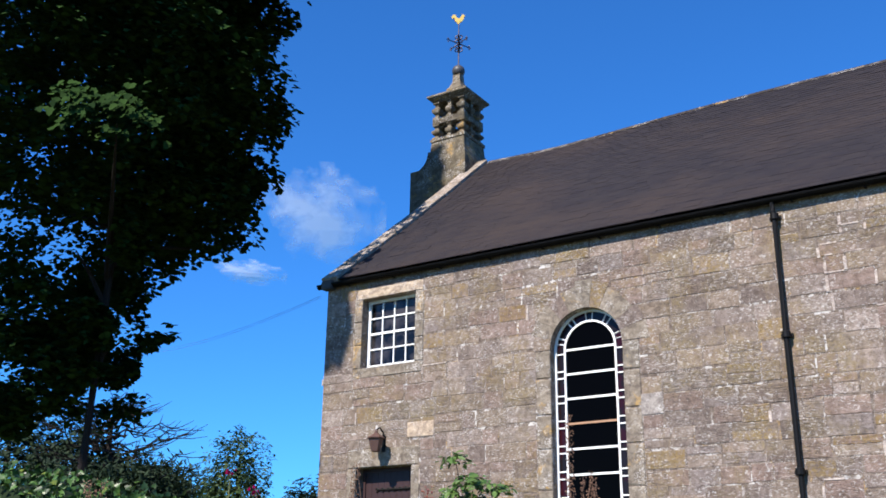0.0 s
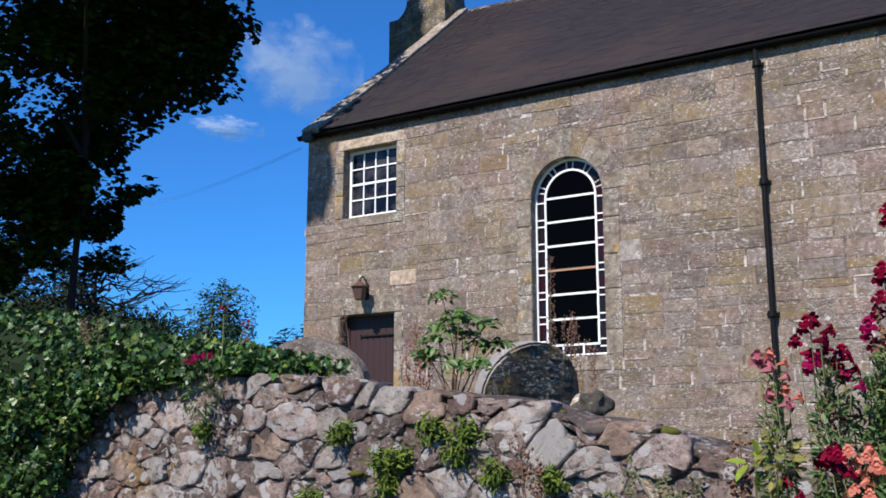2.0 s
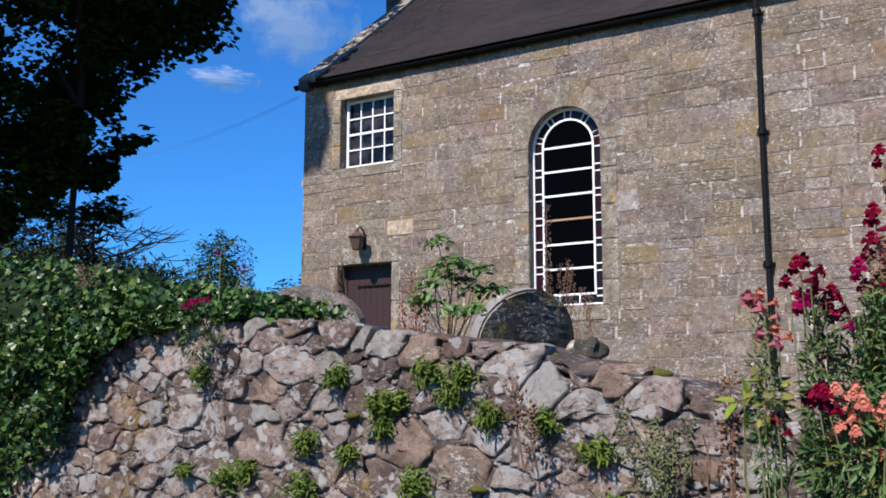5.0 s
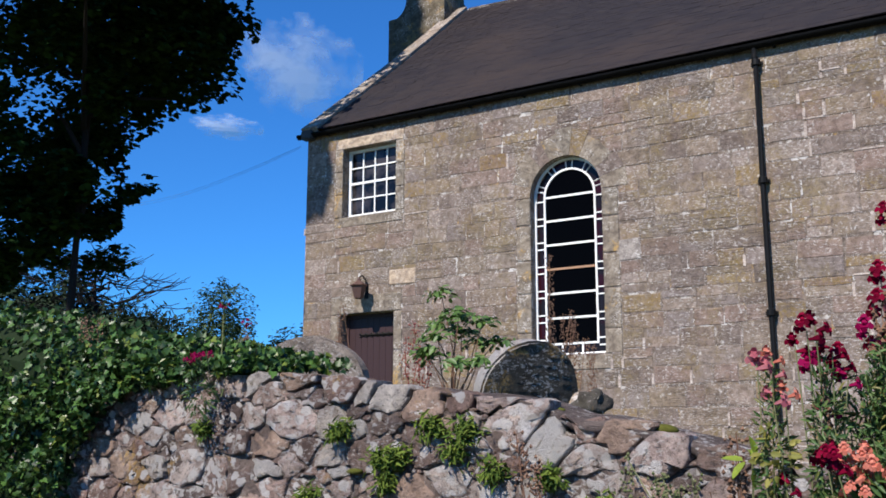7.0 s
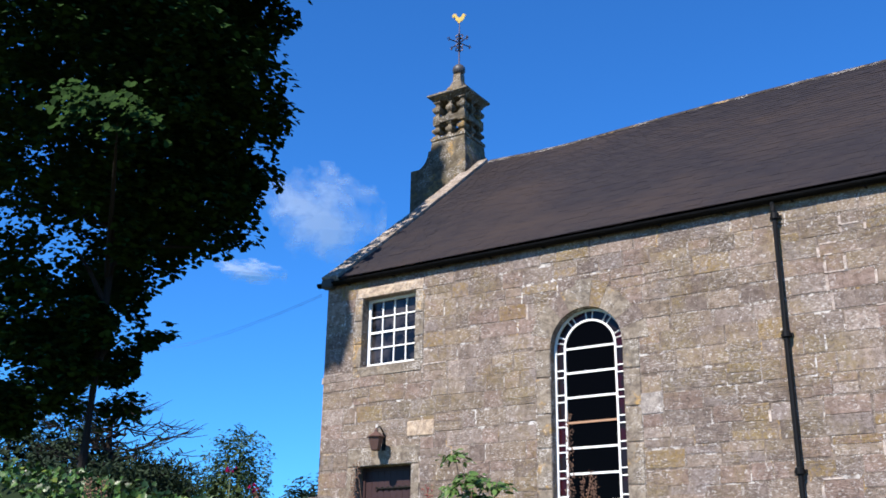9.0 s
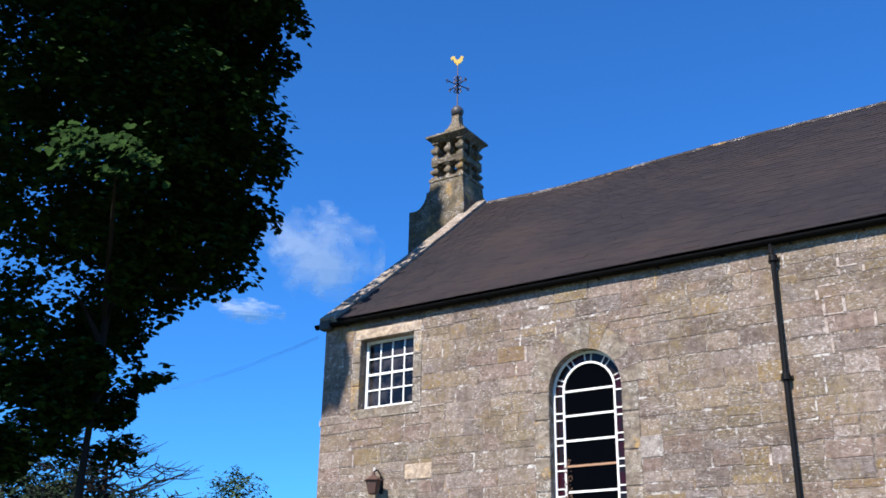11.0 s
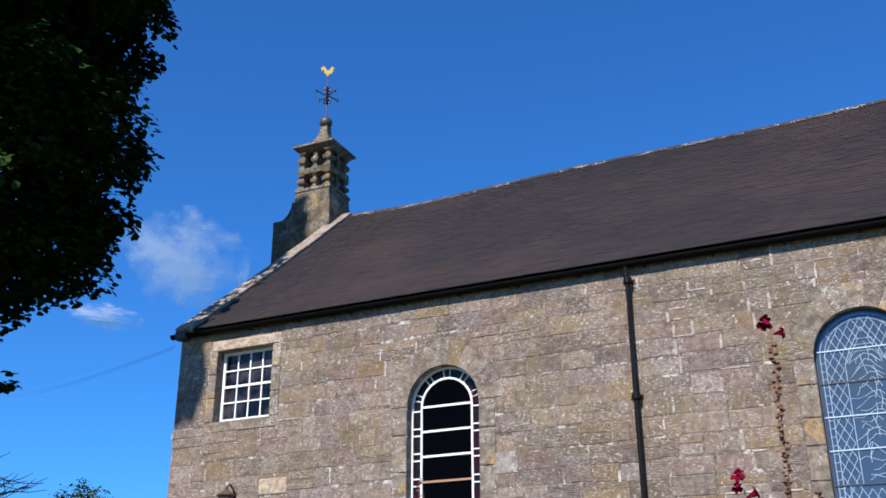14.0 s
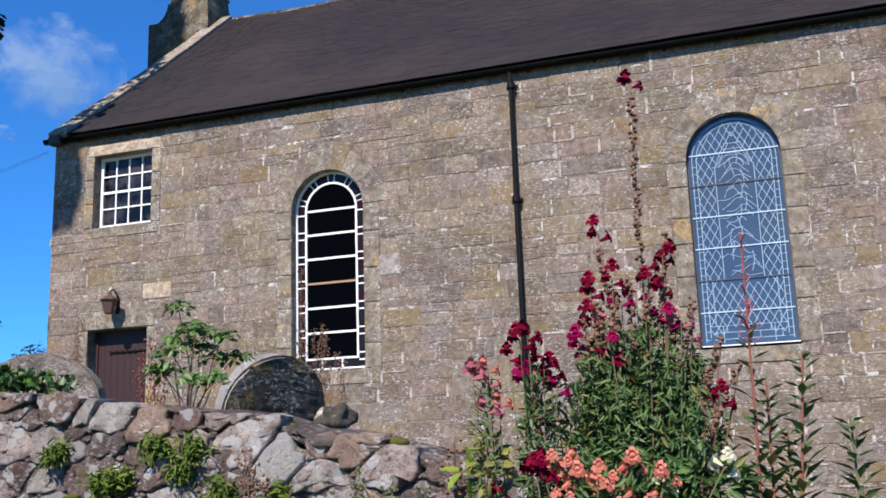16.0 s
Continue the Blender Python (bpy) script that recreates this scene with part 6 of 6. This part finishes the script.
# willowherb stalks beside the flowers
def willowherb(x, y, z, base, leaves, mat_stem, mat_leaf, label, bloom=0.0, lean=0.0):
    t = thing("willowherb", label, "weed", (0, 0, 0), "willowherb stalks")
    stem(t, (x + lean, y, base), (x, y, z), 0.004, mat_stem, bend=0.008)
    k = np.arange(leaves)
    fr = k / leaves
    a = k * 2.4
    p = np.stack([x + lean * (1 - fr) * 0.75 + 0.004 * np.cos(a), y + 0.004 * np.sin(a), base + 0.15 + (z - base - 0.15) * fr * (0.75 if bloom else 1)], 1)
    V, F = [], []
    for i in range(leaves):
        d = Vector((math.cos(a[i]), math.sin(a[i]), gf.uniform(0.45, 1.1))).normalized()
        s = d.cross(Vector((0, 0, 1))).normalized()
        L_ = (0.11 - 0.06 * fr[i]) * gf.uniform(0.8, 1.2)
        o, q = len(V), Vector(p[i].tolist())
        V += [q, q + d * L_ * 0.4 + s * L_ * 0.16, q + d * L_ - Vector((0, 0, L_ * 0.22)), q + d * L_ * 0.4 - s * L_ * 0.16, q + d * L_ * 0.45 + Vector((0, 0, -0.008))]
        F += [(o, o + 1, o + 4), (o + 1, o + 2, o + 4), (o, o + 4, o + 3), (o + 4, o + 2, o + 3)]
    soup("leaves", V, F, mat_leaf, t)
    if bloom:
        V, F = [], []
        for i in range(46):
            q = Vector((x, y, z - bloom * gf.random() ** 0.8))
            d = Vector((gf.gauss(0, 1), gf.gauss(0, 1), 0.6)).normalized()
            L_ = 0.022 + 0.03 * (z - q.z) / bloom
            s = d.cross(Vector((0, 0, 1))).normalized() * 0.0025
            o = len(V)
            V += [q - s, q + s, q + d * L_ + s, q + d * L_ - s]
            F.append((o, o + 1, o + 2, o + 3))
        soup("flower", V, F, M_PINK, t, "thin pink seed spike")["kind"] = "stuff"
    return t


willowherb(11.731, PY, 2.09, BED, 26, M_REDSTEM, M_HERB, "red-stemmed willowherb with a pink spike", 0.32, -0.02)
willowherb(11.855, PY, 1.77, BED, 46, M_REDSTEM, M_HERB, "green willowherb stalk with narrow leaves", 0, -0.06)
willowherb(11.95, PY, 1.60, BED, 40, M_STEM, M_HERB, "green willowherb stalk with narrow leaves", 0, 0.02)
willowherb(11.76, PY + 0.03, 1.70, BED, 44, M_REDSTEM, M_HERB, "green willowherb stalk with narrow leaves", 0, -0.03)
willowherb(11.80, PY + 0.1, 1.58, BED, 30, M_STEM, M_DRYSTEM, "withered brown willowherb stalk", 0, -0.02)

# dry weeds in the churchyard
def dry_weed(x, y, z0, z1, n, spread, label, mat=None, bare=False):
    t = thing("dry_weed", label, "weed", (0, 0, 0))
    for k in range(n):
        top = Vector((x + gf.gauss(0, spread), y + gf.gauss(0, spread), z0 + (z1 - z0) * gf.uniform(0.6, 1.0)))
        stem(t, (x + gf.gauss(0, spread * 0.3), y, z0), top, 0.003, mat or M_DRYSTEM, bend=spread)
        if bare:
            continue
        pods(t, top, top + Vector((gf.gauss(0, 0.02), 0, -(z1 - z0) * 0.55)), int(120 * (z1 - z0)), mat or M_DRYSTEM, 0.006, 5.0)
    return t


dry_weed(8.36, -7.0, 1.7, 3.08, 5, 0.05, "tall dry reddish willowherb gone to seed")
dry_weed(8.45, -7.0, 1.7, 2.55, 4, 0.10, "dry reddish willowherb gone to seed")
dry_weed(6.6, -7.4, 1.75, 2.75, 4, 0.06, "thin dry weed beside the headstone")
dry_weed(6.95, -9.0, 1.75, 2.35, 3, 0.05, "thin dry weed above the wall")
dry_weed(10.93, -11.35, BED, 1.62, 2, 0.010, "short brown dock spike gone to seed")
dry_weed(8.62, -9.4, 1.75, 2.25, 4, 0.06, "thin dry weed above the wall", M_REDSTEM)
dry_weed(10.50, -10.72, 1.12, 1.50, 9, 0.07, "clump of thin weeds against the wall", M_STEM)
dry_weed(10.66, -10.72, 1.20, 1.46, 2, 0.02, "bare cut stems against the wall", None, True)
dry_weed(7.2, -10.5, 1.9, 2.42, 3, 0.04, "dry spike rising from the ivy")
dry_weed(9.98, -10.75, 1.25, 1.62, 3, 0.04, "thin weeds against the wall", M_DRYSTEM)

# valerian hanging over the ivy
val = thing("valerian", "red valerian with small magenta flower heads on the wall", "flower")
for x, y, z, n in ((8.25, -10.78, 1.93, 14), (8.31, -10.8, 1.945, 14), (8.36, -10.78, 1.955, 12), (8.18, -10.5, 2.22, 5), (8.33, -10.5, 2.13, 7)):
    stem(val, (8.30, -10.62, 1.75), (x, y, z), 0.003)
    head(val, (x, y, z), n, 0.02, M_MAGENTA, 0.014, 0.022)
foliage(val, 200, (8.28, -10.74, 1.80), (0.08, 0.05, 0.14), 0.034, M_HERB, "lance", 0.5, 51)

# young elder by the headstone
elder = thing("shrub", "young elder shrub with fresh green leaves", "shrub", (0, 0, 0))
bx, by, bz = 8.95, -9.6, 1.72
pts, ups = [], []
ge = random.Random(9)
for k, (x, z) in enumerate(((8.90, 2.36), (8.96, 2.26), (9.03, 2.22), (9.12, 2.20), (9.17, 2.10), (8.84, 2.20), (8.90, 2.12), (9.06, 2.10), (8.78, 2.04), (9.14, 1.98), (8.98, 2.16), (9.05, 1.98), (8.86, 2.05))):
    tip = Vector((x, by + ge.uniform(-0.15, 0.12), z))
    stem(elder, (bx + ge.uniform(-0.03, 0.03), by, bz), tip, 0.0035, M_DRYSTEM, bend=0.05)
    for q in range(13):
        a = ge.uniform(0, 6.28)
        d = Vector((math.cos(a), math.sin(a), ge.uniform(-0.2, 0.3))).normalized()
        for i in range(5):
            pts.append(tuple(tip + d * 0.022 * i + Vector((ge.gauss(0, 0.012), ge.gauss(0, 0.012), -0.005 * i + ge.gauss(0, 0.01)))))
            ups.append((d.x * 0.4 + ge.gauss(0, 0.25), d.y * 0.4 - 0.35 + ge.gauss(0, 0.25), 0.9))
leaf_mesh("leaves", pts, ups, 0.043, M_SHRUBLEAF, elder, "", "oval", 6, 0.3)

# broad bright leaf by the bed
dock = thing("dock_plant", "broad yellow-green dock leaves", "plant", (0, 0, 0))
foliage(dock, 7, (10.99, -11.42, 1.50), (0.03, 0.03, 0.02), 0.055, leafy("bright_dock_leaf", (0.20, 0.30, 0.03), (0.28, 0.36, 0.05), 0.5, 0.4, 0.4), "oval", 0.3, 52, 0.2)
stem(dock, (11.0, -11.4, BED), (10.99, -11.42, 1.50), 0.004)
